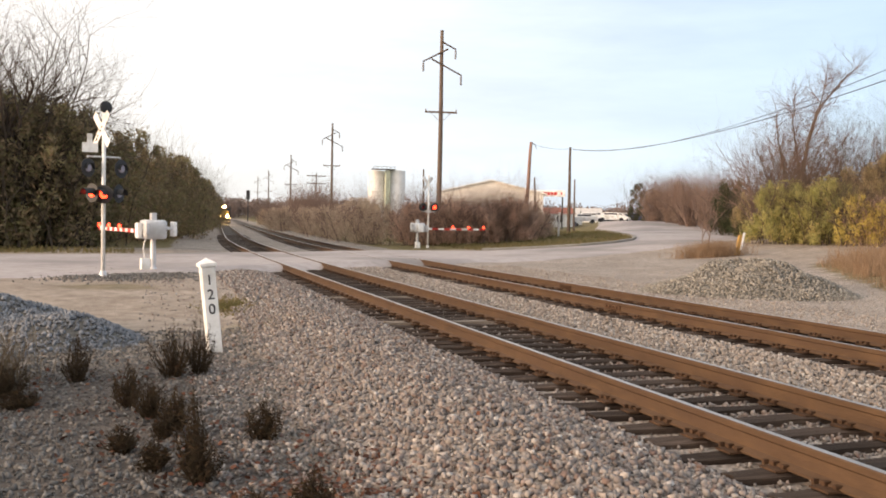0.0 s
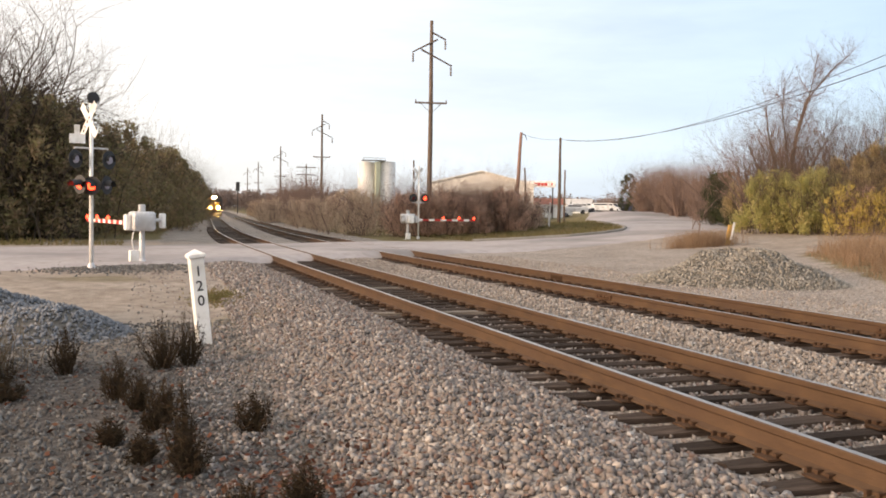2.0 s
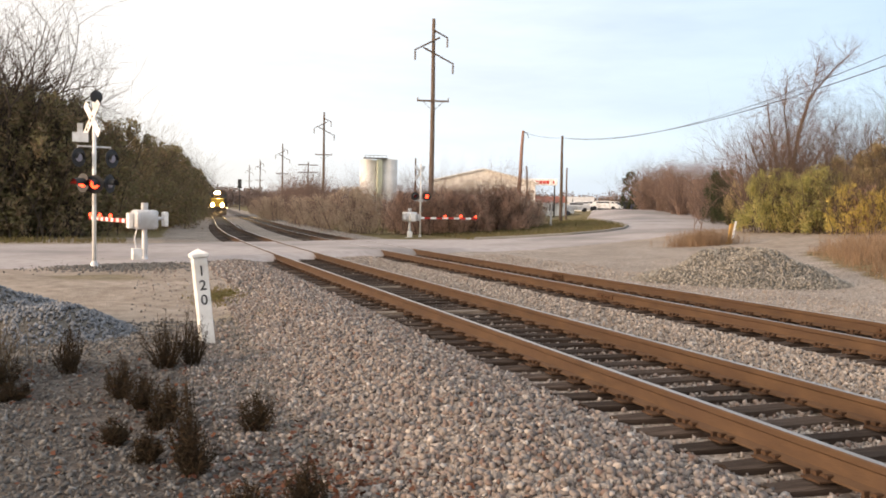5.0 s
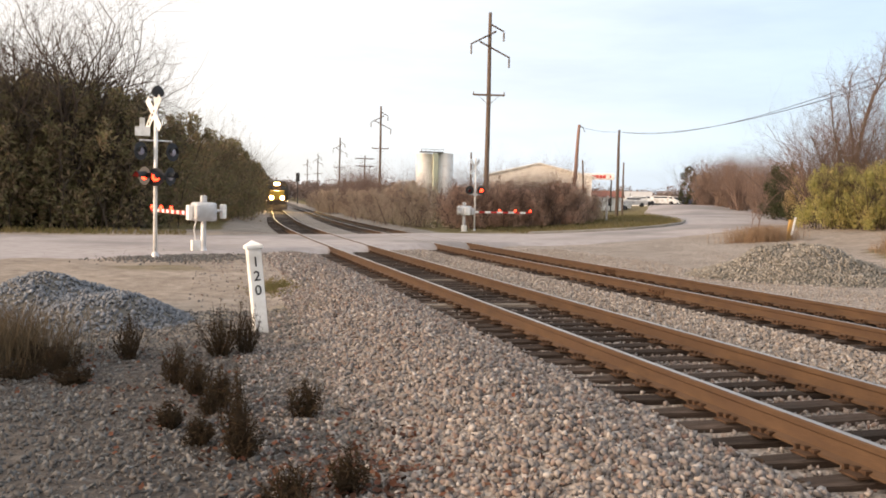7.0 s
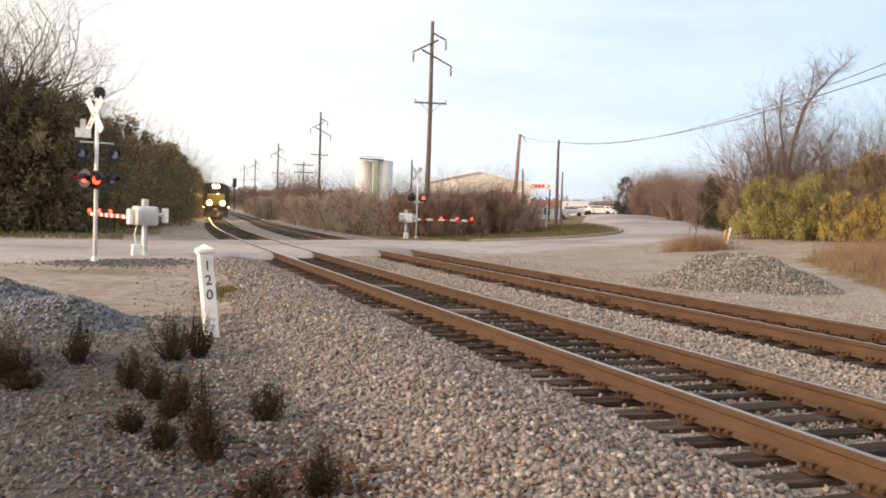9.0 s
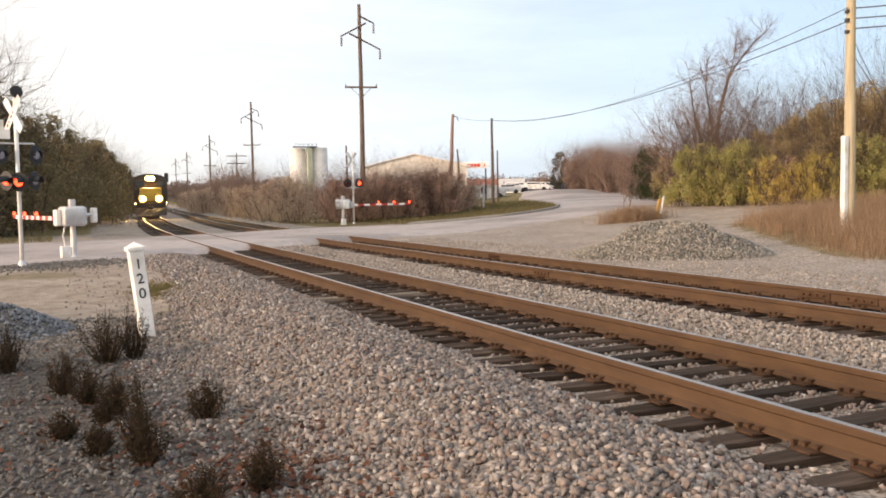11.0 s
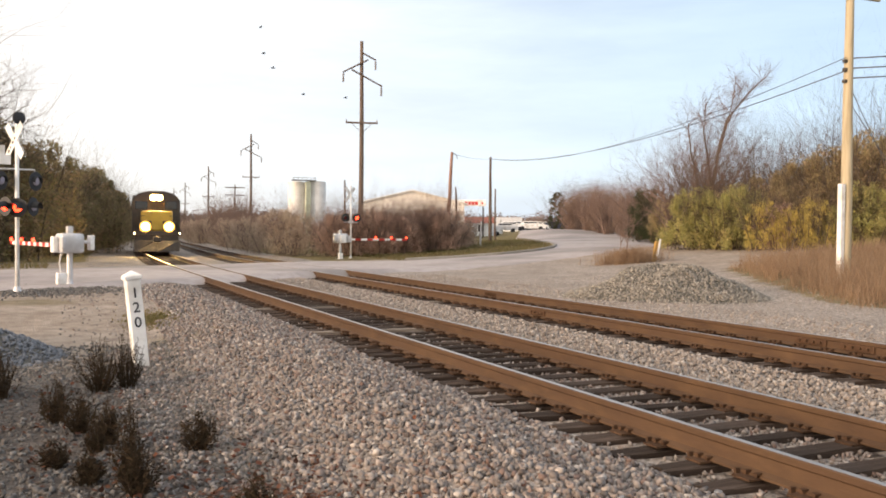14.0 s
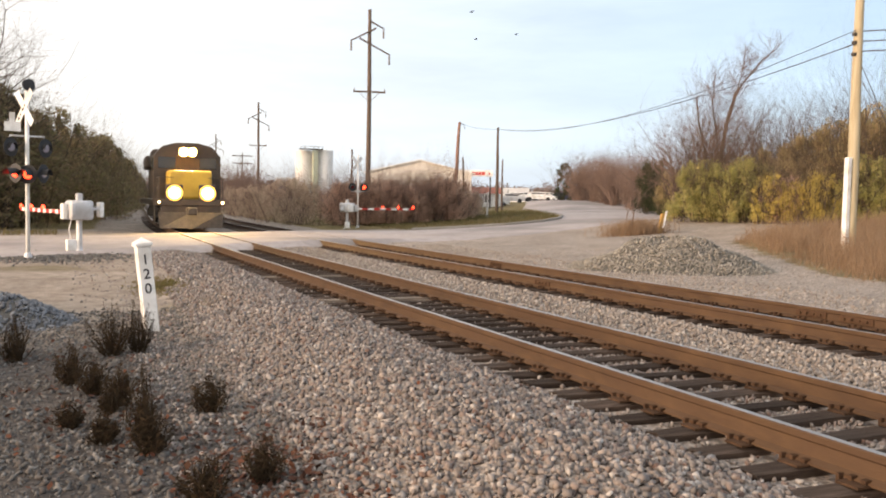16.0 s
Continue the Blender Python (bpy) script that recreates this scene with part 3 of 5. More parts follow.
def ballast_spots():
    r = random.Random(5)
    out = []

    def strip(x0, x1, y0, y1, per, lo, hi, keep=1.0, lift=0.0):
        for _ in range(int((x1 - x0) * (y1 - y0) * per)):
            x, y = r.uniform(x0, x1), r.uniform(y0, y1)
            s = r.uniform(lo, hi)
            out.append((x, y, ground_z(x, y) + s * r.uniform(0.0, 0.75) + lift, s))

    strip(-3.7, -1.24, 4.2, 12, 540, 0.015, 0.039)
    strip(-3.5, -1.24, 12, 20, 340, 0.018, 0.041)
    strip(-3.2, -1.22, 20, 31, 170, 0.024, 0.05)
    strip(-4.6, -3.4, 4.2, 14, 260, 0.01, 0.034)
    strip(-4.5, -3.3, 12, 17.5, 110, 0.014, 0.038)
    strip(-5.2, -3.0, 17.5, 26, 22, 0.014, 0.034)
    strip(1.05, 3.2, 5, 14, 420, 0.016, 0.036, lift=0.01)
    strip(0.86, 1.2, 5, 20, 120, 0.013, 0.03, lift=0.004)
    strip(1.05, 3.2, 14, 34, 190, 0.02, 0.038, lift=0.01)
    strip(-0.68, 0.68, 4.0, 16, 300, 0.014, 0.032, lift=0.004)
    strip(-0.68, 0.68, 16, 31, 110, 0.018, 0.032, lift=0.004)
    strip(-1.3, -0.84, 4.0, 20, 130, 0.013, 0.030, lift=0.004)
    strip(3.7, 5.05, 8.0, 32, 70, 0.014, 0.03, lift=0.02)
    strip(5.2, 8.5, 8.0, 34, 90, 0.012, 0.03)
    strip(8.5, 15, 11, 30, 26, 0.010, 0.024)
    return out


def fine_spots():
    r = random.Random(6)
    out = []
    for _ in range(40000):
        x, y = r.uniform(-8.5, -3.4), 4.3 + 13.5 * r.random() ** 1.25
        s = 0.010 + 0.030 * r.random() ** 2.0
        if noise.noise((x * 0.8, y * 0.8, 5.0)) + 0.35 > r.uniform(-0.6, 0.6):
            out.append((x, y, ground_z(x, y) + s * 0.2, s))
    for _ in range(2600):
        x, y = r.gauss(-5.6, 1.0), r.gauss(28.2, 1.0)
        s = r.uniform(0.02, 0.05)
        out.append((x, y, ground_z(x, y) + s * 0.2, s))
    return out


scatter_stones("fine_gravel", fine_spots(), M_STONE_DULL_SHADE, "dull grey loose gravel among the weeds, darkened for shade", 4)
BALLAST = ballast_spots()
scatter_stones("ballast", [p for p in BALLAST if p[0] < 1], M_STONE, "loose pinkish grey ballast stones beside the tracks")
scatter_stones("ballast", [p for p in BALLAST if p[0] >= 1], M_STONE_PALE, "pale grey ballast stones between the two tracks", 8)


def pile(name, cx, cy, rx, ry, h, turn, count, label, lo, hi, seed, stone):
    """A heap of crushed stone: a lumpy core hidden by single stones."""
    r = random.Random(seed)
    ca, sa = math.cos(radians(turn)), math.sin(radians(turn))

    def top(u, v):
        d = math.hypot(u, v)
        return h * max(0.0, 1 - d ** 1.5) * (1 + 0.5 * noise.noise((u * 2.3, v * 2.3, seed))) + 0.1 * h * noise.noise((u * 7, v * 7, seed)) * max(0, 1 - d)

    b = Build()
    n = 28
    for j in range(n + 1):
        for i in range(n + 1):
            u, v = 2.2 * i / n - 1.1, 2.2 * j / n - 1.1
            x, y = cx + rx * u * ca - ry * v * sa, cy + rx * u * sa + ry * v * ca
            b.v.append((x, y, ground_z(x, y) + top(u, v) - 0.05))
    for j in range(n):
        for i in range(n):
            a = j * (n + 1) + i
            b.f.append((a, a + 1, a + n + 2, a + n + 1))
            b.m.append(0)
    heap = thing(name, Matrix(), label, "gravel pile", kind="")
    part("core", b, M_CORE, heap, smooth=True)
    spots = []
    for _ in range(count):
        a, d = r.uniform(0, 6.283), math.sqrt(r.random()) * 1.06
        u, v = d * math.cos(a), d * math.sin(a)
        x, y = cx + rx * u * ca - ry * v * sa, cy + rx * u * sa + ry * v * ca
        s = r.uniform(lo, hi)
        spots.append((x, y, ground_z(x, y) + top(u, v) - 0.03, s))
    st = scatter_stones("stone_cover", spots, stone, "crushed grey limestone", seed)
    st.parent = heap
    del st["category"]


M_CORE = mat("gravel_fines", [(0.10, 0.094, 0.085), (0.17, 0.16, 0.146)], 18, 6, 0.95, 0, 0.6)
pile("gravel_pile", 9.3, 20.9, 2.7, 2.1, 0.86, -38, 11000, "heap of pale grey crushed stone on bare ground", 0.016, 0.044, 5, M_STONE_GREY)
pile("gravel_pile", -7.3, 17.6, 2.5, 1.8, 0.62, -40, 5200, "low heap of bluish grey crushed stone", 0.02, 0.045, 9, M_STONE_BLUE)


# ---- crossing signals ----
def disc(b, centre, axis, r, depth, k=0, n=18):
    b.lathe(centre, axis, [(0, r * 0.96), (depth * 0.2, r), (depth, r)], n, k)


def light_unit(parent, x, z, y, turn, lens, hood=0.32):
    """A round black target with hood, lamp housing and lens, turned about its upright axis."""
    t = Build()
    t.lathe((0, 0, 0), (0, -1, 0), [(0, 0.06), (0.01, 0.25), (0.02, 0.25), (0.022, 0.12)], 22)
    target = part("target", t, M_BLACK, parent)
    target.matrix_basis = pose(x, y, z, 0, 0, turn)
    h = Build()
    for k in range(9):
        a0, a1 = radians(-10 + k * 200 / 9), radians(-10 + (k + 1) * 200 / 9)
        for r in (0.135, 0.128):
            h.quad((r * math.cos(a0), -0.02, r * math.sin(a0)), (r * math.cos(a1), -0.02, r * math.sin(a1)),
                   (r * math.cos(a1), -hood, r * math.sin(a1) - 0.02), (r * math.cos(a0), -hood, r * math.sin(a0) - 0.02))
    part("hood", h, M_BLACK, target)
    c = Build()
    c.lathe((0, 0, 0), (0, 1, 0), [(0, 0.13), (0.12, 0.11), (0.16, 0.05)], 16)
    part("housing", c, M_BLACK, target)
    e = Build()
    e.lathe((0, -0.015, 0), (0, -1, 0), [(0, 0.12), (0.035, 0.105), (0.06, 0.05)], 18)
    part("lens", e, lens, target)


def crossbuck(b, z, y, size=0.6, k=0):
    for s in (-1, 1):
        m = pose(0, y + 0.008 * s, z, 0, s * 45, 0)
        b.box((-size, -0.004, -0.11), (size, 0.004, 0.11), k, 0.002, m)


def signal_mast(m, label, back_view):
    s = thing("crossing_signal", m, label, "crossing signal", "crossing signals")
    p = Build()
    p.lathe((0, 0, 0), (0, 0, 1), [(0, 0.055), (4.5, 0.05)], 14)
    part("mast", p, M_WHITE, s, smooth=True)
    q = Build()
    q.box((-0.17, -0.17, 0.0), (0.17, 0.17, 0.03), 0, 0.005)
    q.lathe((0, 0, 0.03), (0, 0, 1), [(0, 0.11), (0.12, 0.08), (0.14, 0.06)], 14)
    part("base_flange", q, M_SILVER, s)
    x = Build()
    crossbuck(x, 3.95, 0.075 if back_view else -0.075)
    buck = part("crossbuck", x, M_WHITE, s)
    buck.matrix_basis = pose(0, 0, 0, 0, 0, 40 if back_view else -75)
    if not back_view:
        for i, w in enumerate((0.10, 0.06, 0.10, 0.07)):
            t = Build()
            t.box((-0.42 + i * 0.16, -0.094, -0.03), (-0.42 + i * 0.16 + w, -0.09, 0.03), 0, 0, pose(0, 0, 3.95, 0, -45, 0))
            part("lettering_bar", t, M_BLACK, buck)
    if not back_view:
        g = Build()
        g.lathe((0.04, 0.0, 4.55), (0.25, -1, 0), [(-0.1, 0.03), (-0.08, 0.11), (0.0, 0.165), (0.04, 0.165), (0.06, 0.05)], 20)
        part("bell", g, M_BLACK, s, "black crossing bell")
    a = Build()
    a.tube([(-0.42, 0, 2.25), (0.42, 0, 2.25)], [0.03, 0.03], 8)
    a.box((-0.14, -0.12, 2.18), (0.14, 0.12, 2.34), 0, 0.02)
    part("cross_arm", a, M_SILVER, s)
    if not back_view:
        a = Build()
        a.tube([(-0.42, 0, 2.9), (-0.42, 0, 3.22), (0.42, 0, 3.22), (0.42, 0, 2.9)], [0.025] * 4, 8)
        part("upper_cross_arm", a, M_SILVER, s)
    return s


# signal on the camera's side of the road: two pairs of lamps
near_signal = signal_mast(pose(-6.17, 27.6, 0.0, 0, 0, 12), "white crossing signal mast with red flashers and crossbuck", False)
light_unit(near_signal, -0.30, 2.25, -0.16, -62, M_REDGLOW, 0.30)
light_unit(near_signal, -0.02, 2.22, -0.2, -35, M_REDGLOW, 0.36)
light_unit(near_signal, 0.36, 2.25, -0.12, 48, M_PALELENS, 0.2)
for x in (-0.42, 0.42):
    light_unit(near_signal, x, 2.92, -0.1, 38, M_PALELENS, 0.12)
sg = Build()
sg.box((-0.56, -0.075, 3.33), (-0.16, -0.065, 3.58), 0, 0.004)
sg.box((-0.44, -0.075, 3.58), (-0.30, -0.065, 3.82), 0, 0.004)
part("track_count_sign", sg, M_WHITE, near_signal, "white sign plate below the crossbuck")
far_signal = signal_mast(pose(11.45, 54.9, 0.0, 0, 0, -8), "thin crossing signal mast seen from behind with red flashers", True)
for x, lens in ((-0.36, M_REDLENS), (0.36, M_REDGLOW)):
    light_unit(far_signal, x, 2.52, -0.1, 0, lens)


def gate_machine(m, length, direction, label):
    """Pedestal, mechanism box with counterweights, and the lowered striped arm."""
    g = thing("crossing_gate", m, label, "crossing gate", "crossing gates")
    b = Build()
    b.box((-0.2, -0.2, 0.0), (0.2, 0.2, 0.04), 0, 0.008)
    b.lathe((0, 0, 0.04), (0, 0, 1), [(0, 0.13), (0.12, 0.085), (1.0, 0.08)], 16)
    part("pedestal", b, M_SILVER, g)
    f = Build()
    f.box((-0.2, -0.34, 0.02), (0.05, -0.08, 0.4), 0, 0.015)
    part("junction_box", f, M_WHITE, g)
    c = Build()
    c.tube([(-0.08, -0.2, 0.3), (-0.1, -0.26, 0.7), (-0.06, -0.2, 1.02)], [0.022] * 3, 8)
    part("conduit", c, M_SILVER, g)
    h = Build()
    h.box((-0.36, -0.33, 0.98), (0.38, 0.33, 1.55), 0, 0.08)
    h.box((-0.09, -0.09, 1.54), (0.09, 0.09, 1.76), 0, 0.025)
    box = part("mechanism_box", h, M_SILVER, g, "pale grey mechanism box", smooth=True)
    d = Build()
    d.lathe((0, -0.33, 1.25), (0, -1, 0), [(0, 0.16), (0.03, 0.16), (0.035, 0.04)], 18)
    part("shaft_cover", d, M_SILVER, box)
    for s in (-1, 1):
        w = Build()
        w.box((s * 0.40 - 0.03, -0.31, 1.08), (s * 0.40 + 0.07 * s + 0.03, -0.27, 1.44), 0, 0.01)
        w.box((s * 0.46 - 0.10, -0.34, 1.02 if s * direction > 0 else 1.12), (s * 0.46 + 0.10, -0.24, 1.38 if s * direction > 0 else 1.46), 0, 0.02)
        part("counterweight" if s * direction < 0 else "arm_bracket", w, M_SILVER, g)
    w = Build()
    w.tube([(0, 0.3, 1.3), (0, 0.62, 1.3)], [0.05, 0.05], 10)
    part("shaft", w, M_SILVER, g)
    w = Build()
    w.box((-0.20, 0.54, 1.06), (0.20, 0.66, 1.5), 0, 0.03)
    part("side_counterweight", w, M_WHITE, g)
    w = Build()
    w.box((-0.16, -0.50, 1.0), (0.18, -0.36, 1.46), 0, 0.03)
    part("side_bracket", w, M_WHITE, g)
    n = int(length / 0.4)
    x0 = 0.45 * direction
    arm = None
    for k in range(n):
        e = Build()
        a0, a1 = x0 + direction * k * 0.4, x0 + direction * (k + 1) * 0.4
        e.box((min(a0, a1), -0.30, 1.14), (max(a0, a1), -0.27, 1.26))
        o = part("stripe", e, M_RED if k % 2 else M_WHITE, arm or g)
        if arm is None:
            arm = o
            arm.name = "gate_arm"
    for fr in (0.45, 0.72, 0.98):
        e = Build()
        xx = x0 + direction * length * fr
        e.lathe((xx, -0.285, 1.25), (0, 0, 1), [(0, 0.04), (0.05, 0.055), (0.12, 0.045), (0.14, 0.01)], 12)
        part("arm_lamp", e, M_REDGLOW, arm, "small lit red lamp")
    return g


gate_machine(pose(-4.87, 30.1, 0.0, 0, 0, -77), 6.4, -1, "grey crossing gate with its striped arm down")
gate_machine(pose(10.5, 54.0, 0.0, 0, 0, 8), 4.0, 1, "far crossing gate with its striped arm lowered")


# ---- milepost ----
def milepost():
    m = thing("milepost", pose(-4.12, 15.35, -0.36, 0, -6.0, 8), "white wooden milepost lettered 120 leaning in gravel", "milepost")
    b = Build()
    b.box((-0.1, -0.1, 0), (0.1, 0.1, 1.32), 0, 0.012)
    part("post", b, M_WHITE, m)
    c = Build()
    c.box((-0.125, -0.125, 1.31), (0.125, 0.125, 1.37), 0, 0.012)
    i = len(c.v)
    c.v += [(-0.115, -0.115, 1.37), (0.115, -0.115, 1.37), (0.115, 0.115, 1.37), (-0.115, 0.115, 1.37), (0, 0, 1.44)]
    for k in range(4):
        c.f.append((i + k, i + (k + 1) % 4, i + 4))
        c.m.append(0)
    part("cap", c, M_WHITE, m)
    for k, ch in enumerate("120"):
        cu = bpy.data.curves.new("numeral", "FONT")
        cu.body, cu.size, cu.extrude, cu.align_x = ch, 0.21, 0.002, "CENTER"
        cu.offset = 0.002
        tmp = bpy.data.objects.new("numeral", cu)
        me = bpy.data.meshes.new_from_object(tmp)
        bpy.data.objects.remove(tmp)
        me.materials.clear()
        me.materials.append(M_BLACK)
        o = new("numeral", me)
        o.parent = m
        o.matrix_basis = pose(0.0, -0.1035, 1.05 - 0.215 * k, 90, 0, 0)


milepost()


# ---- utility poles and wires ----
def pole_thing(name, x, y, z, h, r, material, label, lean=0.0):
    p = thing(name, pose(x, y, z - 0.3, 0, lean, 0), label, "utility pole", "utility poles")
    b = Build()
    n = 7
    b.tube([(0.04 * noise.noise((k * 0.6, x, y)), 0.04 * noise.noise((k * 0.6, y, x)), (h + 0.3) * k / n) for k in range(n + 1)], [r * (1 - 0.4 * k / n) for k in range(n + 1)], 12)
    part("pole", b, material, p, smooth=True)
    return p


def insulator(b, x, y, z, drop):
    b.lathe((x, y, z), (0, 0, -1), [(0, 0.05)] + [(drop * k / 8, 0.10 if k % 2 else 0.055) for k in range(1, 8)] + [(drop, 0.05)], 8)


def transmission_pole(x, y, h, turn, label):
    p = pole_thing("transmission_pole", x, y, 0.6, h, 0.23, M_POLE, label)
    p.matrix_basis = p.matrix_basis @ pose(0, 0, 0, 0, 0, turn)
    for x0, z0, x1, z1 in ((0.0, 0.65, 1.15, 1.22), (0.5, 1.2, -1.57, 2.3), (-0.85, 2.05, 1.65, 3.3)):
        b = Build()
        b.tube([(x0, -0.18, h - z0), (x1, -0.18, h - z1)], [0.075, 0.06], 6)
        arm = part("davit_arm", b, M_POLE, p)
        i = Build()
        insulator(i, x1 * 0.96, -0.18, h - z1 - 0.06, 0.72)
        part("insulator", i, M_GREY, arm)
    b = Build()
    b.box((-1.3, -0.25, h - 6.38), (1.3, -0.13, h - 6.24))
    low = part("crossarm", b, M_POLE, p)
    for xx in (-1.24, 1.24):
        i = Build()
        i.lathe((xx, -0.19, h - 6.24), (0, 0, 1), [(0, 0.04), (0.1, 0.06), (0.2, 0.03)], 8)
        part("pin_insulator", i, M_GREY, low)
    for sx in (-1, 1):
        i = Build()
        i.tube([(sx * 0.8, -0.19, h - 6.38), (0, -0.2, h - 7.15)], [0.022, 0.022], 5)
        part("arm_brace", i, M_POLE, low)
    return p


M_GREY = plain("grey_porcelain", (0.22, 0.21, 0.21), 0.4)
transmission_pole(17.66, 72.0, 16.5, -10, "tall dark timber transmission pole with hanging insulators")
transmission_pole(22.65, 142.0, 16.0, -10, "timber transmission pole with hanging insulators")
transmission_pole(25.9, 205.0, 15.2, -8, "far timber transmission pole")
transmission_pole(33.2, 300.0, 16.4, -8, "distant timber transmission pole")
transmission_pole(40.3, 390.0, 18.5, -8, "distant timber transmission pole")


def wire(a, b, sag, r=0.012, n=16):
    w = Build()
    a, b = Vector(a), Vector(b)
    pts = []
    for k in range(n + 1):
        t = k / n
        p = a.lerp(b, t)
        p.z -= sag * 4 * t * (1 - t)
        pts.append(p)
    w.tube(pts, [r] * (n + 1), 5)
    single("overhead_wire", w, M_WIRE, Matrix(), "thin black overhead wire strung between poles", "wire", "overhead wires")


lean = pole_thing("utility_pole", 20.84, 61.8, 0.5, 7.0, 0.17, M_POLE_RED, "slightly leaning reddish timber utility pole", 3.0)
b = Build()
b.tube([(0.0, -0.02, 7.2), (0.3, -0.05, 7.15), (0.45, -0.05, 6.8)], [0.03, 0.03, 0.02], 6)
part("cable_bracket", b, M_WIRE, lean)
pole_thing("utility_pole", 27.78, 68.8, 0.8, 7.1, 0.15, M_POLE, "slim brown timber utility pole on the grass island")
pole_thing("utility_pole", 21.8, 90.0, 0.5, 6.4, 0.13, M_POLE, "short dark timber pole near the shed")
pole_thing("utility_pole", 27.6, 75.0, 0.8, 4.9, 0.11, M_POLE, "thin dark timber pole near the shed", -2.0)
pole_thing("utility_pole", 33.8, 80.0, 0.9, 5.0, 0.11, M_POLE, "thin grey timber pole beside the road")
far_x = pole_thing("utility_pole", 23.5, 160.0, 0.5, 9.2, 0.16, M_POLE, "distant timber pole with two crossarms")
for z in (8.9, 7.6):
    b = Build()
    b.box((-1.7, -0.07, z), (1.7, 0.07, z + 0.16))
    part("crossarm", b, M_POLE, far_x)
near_pole = pole_thing("utility_pole", 16.75, 22.0, 0.15, 9.6, 0.19, M_POLE_NEW, "pale yellowed timber utility pole in tall dry grass", 0.6)
b = Build()
b.box((-1.2, -0.05, 9.0), (1.2, 0.05, 9.12), 0, 0.01)
arm = part("crossarm", b, M_POLE_NEW, near_pole)
for xx in (-1.1, -0.55, 0.55, 1.1):
    i = Build()
    i.lathe((xx, 0, 9.12), (0, 0, 1), [(0, 0.02), (0.08, 0.05), (0.16, 0.02)], 10)
    part("pin_insulator", i, M_GREY, arm)
b = Build()
b.box((-0.32, -0.14, 0.3), (-0.17, 0.02, 3.35), 0, 0.01)
part("cable_guard", b, M_WHITE, near_pole, "white cable guard on the pole")
for z in (7.0, 6.75, 6.4):
    b = Build()
    b.box((-0.22, -0.07, z), (-0.08, 0.05, z + 0.10), 0, 0.01)
    part("cable_clamp", b, M_STEEL, near_pole)


LEAN_TOP, ISLAND_TOP = (21.25, 61.7, 7.35), (27.8, 68.8, 7.75)
wire(LEAN_TOP, ISLAND_TOP, 0.15)
wire(ISLAND_TOP, (16.6, 21.9, 7.0), 1.15, 0.012, 30)
wire(ISLAND_TOP, (16.6, 21.9, 6.6), 0.95, 0.016, 30)
for z, e in ((7.0, 0.4), (6.7, 0.4), (6.4, 0.3)):
    wire((16.9, 21.9, z), (44.0, -12.0, z + 0.6), e, 0.02, 20)
for xx in (-1.1, 0.55, 1.1):
    wire((16.8 + xx, 22.0, 9.2), (44.0 + xx, -12.0, 9.8), 0.6, 0.012, 20)
for k, (xx, yy) in enumerate(((18.0, 21.0), (18.6, 20.6))):
    g = thing("guy_wire", Matrix(), "steel guy wire with a yellow guard in dry grass", "guy wire", "guy wires")
    b = Build()
    b.tube([(16.85, 22.0, 6.2 - 0.5 * k), (xx + 0.9, yy - 0.6, 0.2)], [0.012, 0.012], 5)
    part("strand", b, M_WIRE, g)
    b = Build()
    q = Vector((xx + 0.9, yy - 0.6, 0.2)).lerp(Vector((16.85, 22.0, 6.2 - 0.5 * k)), 0.42)
    b.tube([(xx + 0.9, yy - 0.6, 0.2), tuple(q)], [0.045, 0.045], 8)
    part("guard", b, M_YELLOW, g, "yellow plastic guard")


# ---- plants ----
def branch(b, p, d, length, r, depth, rr, k=0, spread=0.6, sides=5, up=0.15):
    """A tapering limb with side limbs, grown to a given depth."""
    pts, rad = [p], [r]
    n = 4 if depth else 2
    q, dd = Vector(p), Vector(d).normalized()
    for s in range(n):
        dd = (dd + Vector((rr.gauss(0, 0.2), rr.gauss(0, 0.2), rr.gauss(0, 0.12) + up * 0.3))).normalized()
        q = q + dd * length / n
        pts.append(tuple(q))
        rad.append(r * (1 - 0.62 * (s + 1) / n))
        if depth and s >= 1 or depth and s == 0 and rr.random() < 0.3:
            for _ in range(2 if s >= 3 else 1 + (rr.random() < 0.4)):
                a = rr.uniform(0, 6.283)
                side = dd.cross(Vector((math.cos(a), math.sin(a), 0.3))).normalized()
                nd = (dd * (1 - spread * 0.5) + side * spread + Vector((0, 0, up))).normalized()
                branch(b, tuple(q), nd, length * rr.uniform(0.5, 0.75), rad[-1] * 0.62, depth - 1, rr, k, spread, max(3, sides - 2), up)
    b.tube(pts, rad, sides, k, caps=False)


def tree_parts(seed, h, depth, r=0.12, spread=0.55, stems=1, lean=(0, 0), first=0.5, up=0.15):
    rr = random.Random(seed)
    b = Build()
    for s in range(stems):
        d = (lean[0] + rr.gauss(0, 0.13) * (stems > 1), lean[1] + rr.gauss(0, 0.13) * (stems > 1), 1)
        branch(b, (rr.gauss(0, 0.15) * (stems > 1), rr.gauss(0, 0.15) * (stems > 1), -0.1), d, h * first, r, depth, rr, 0, spread, 6, up)
    return b


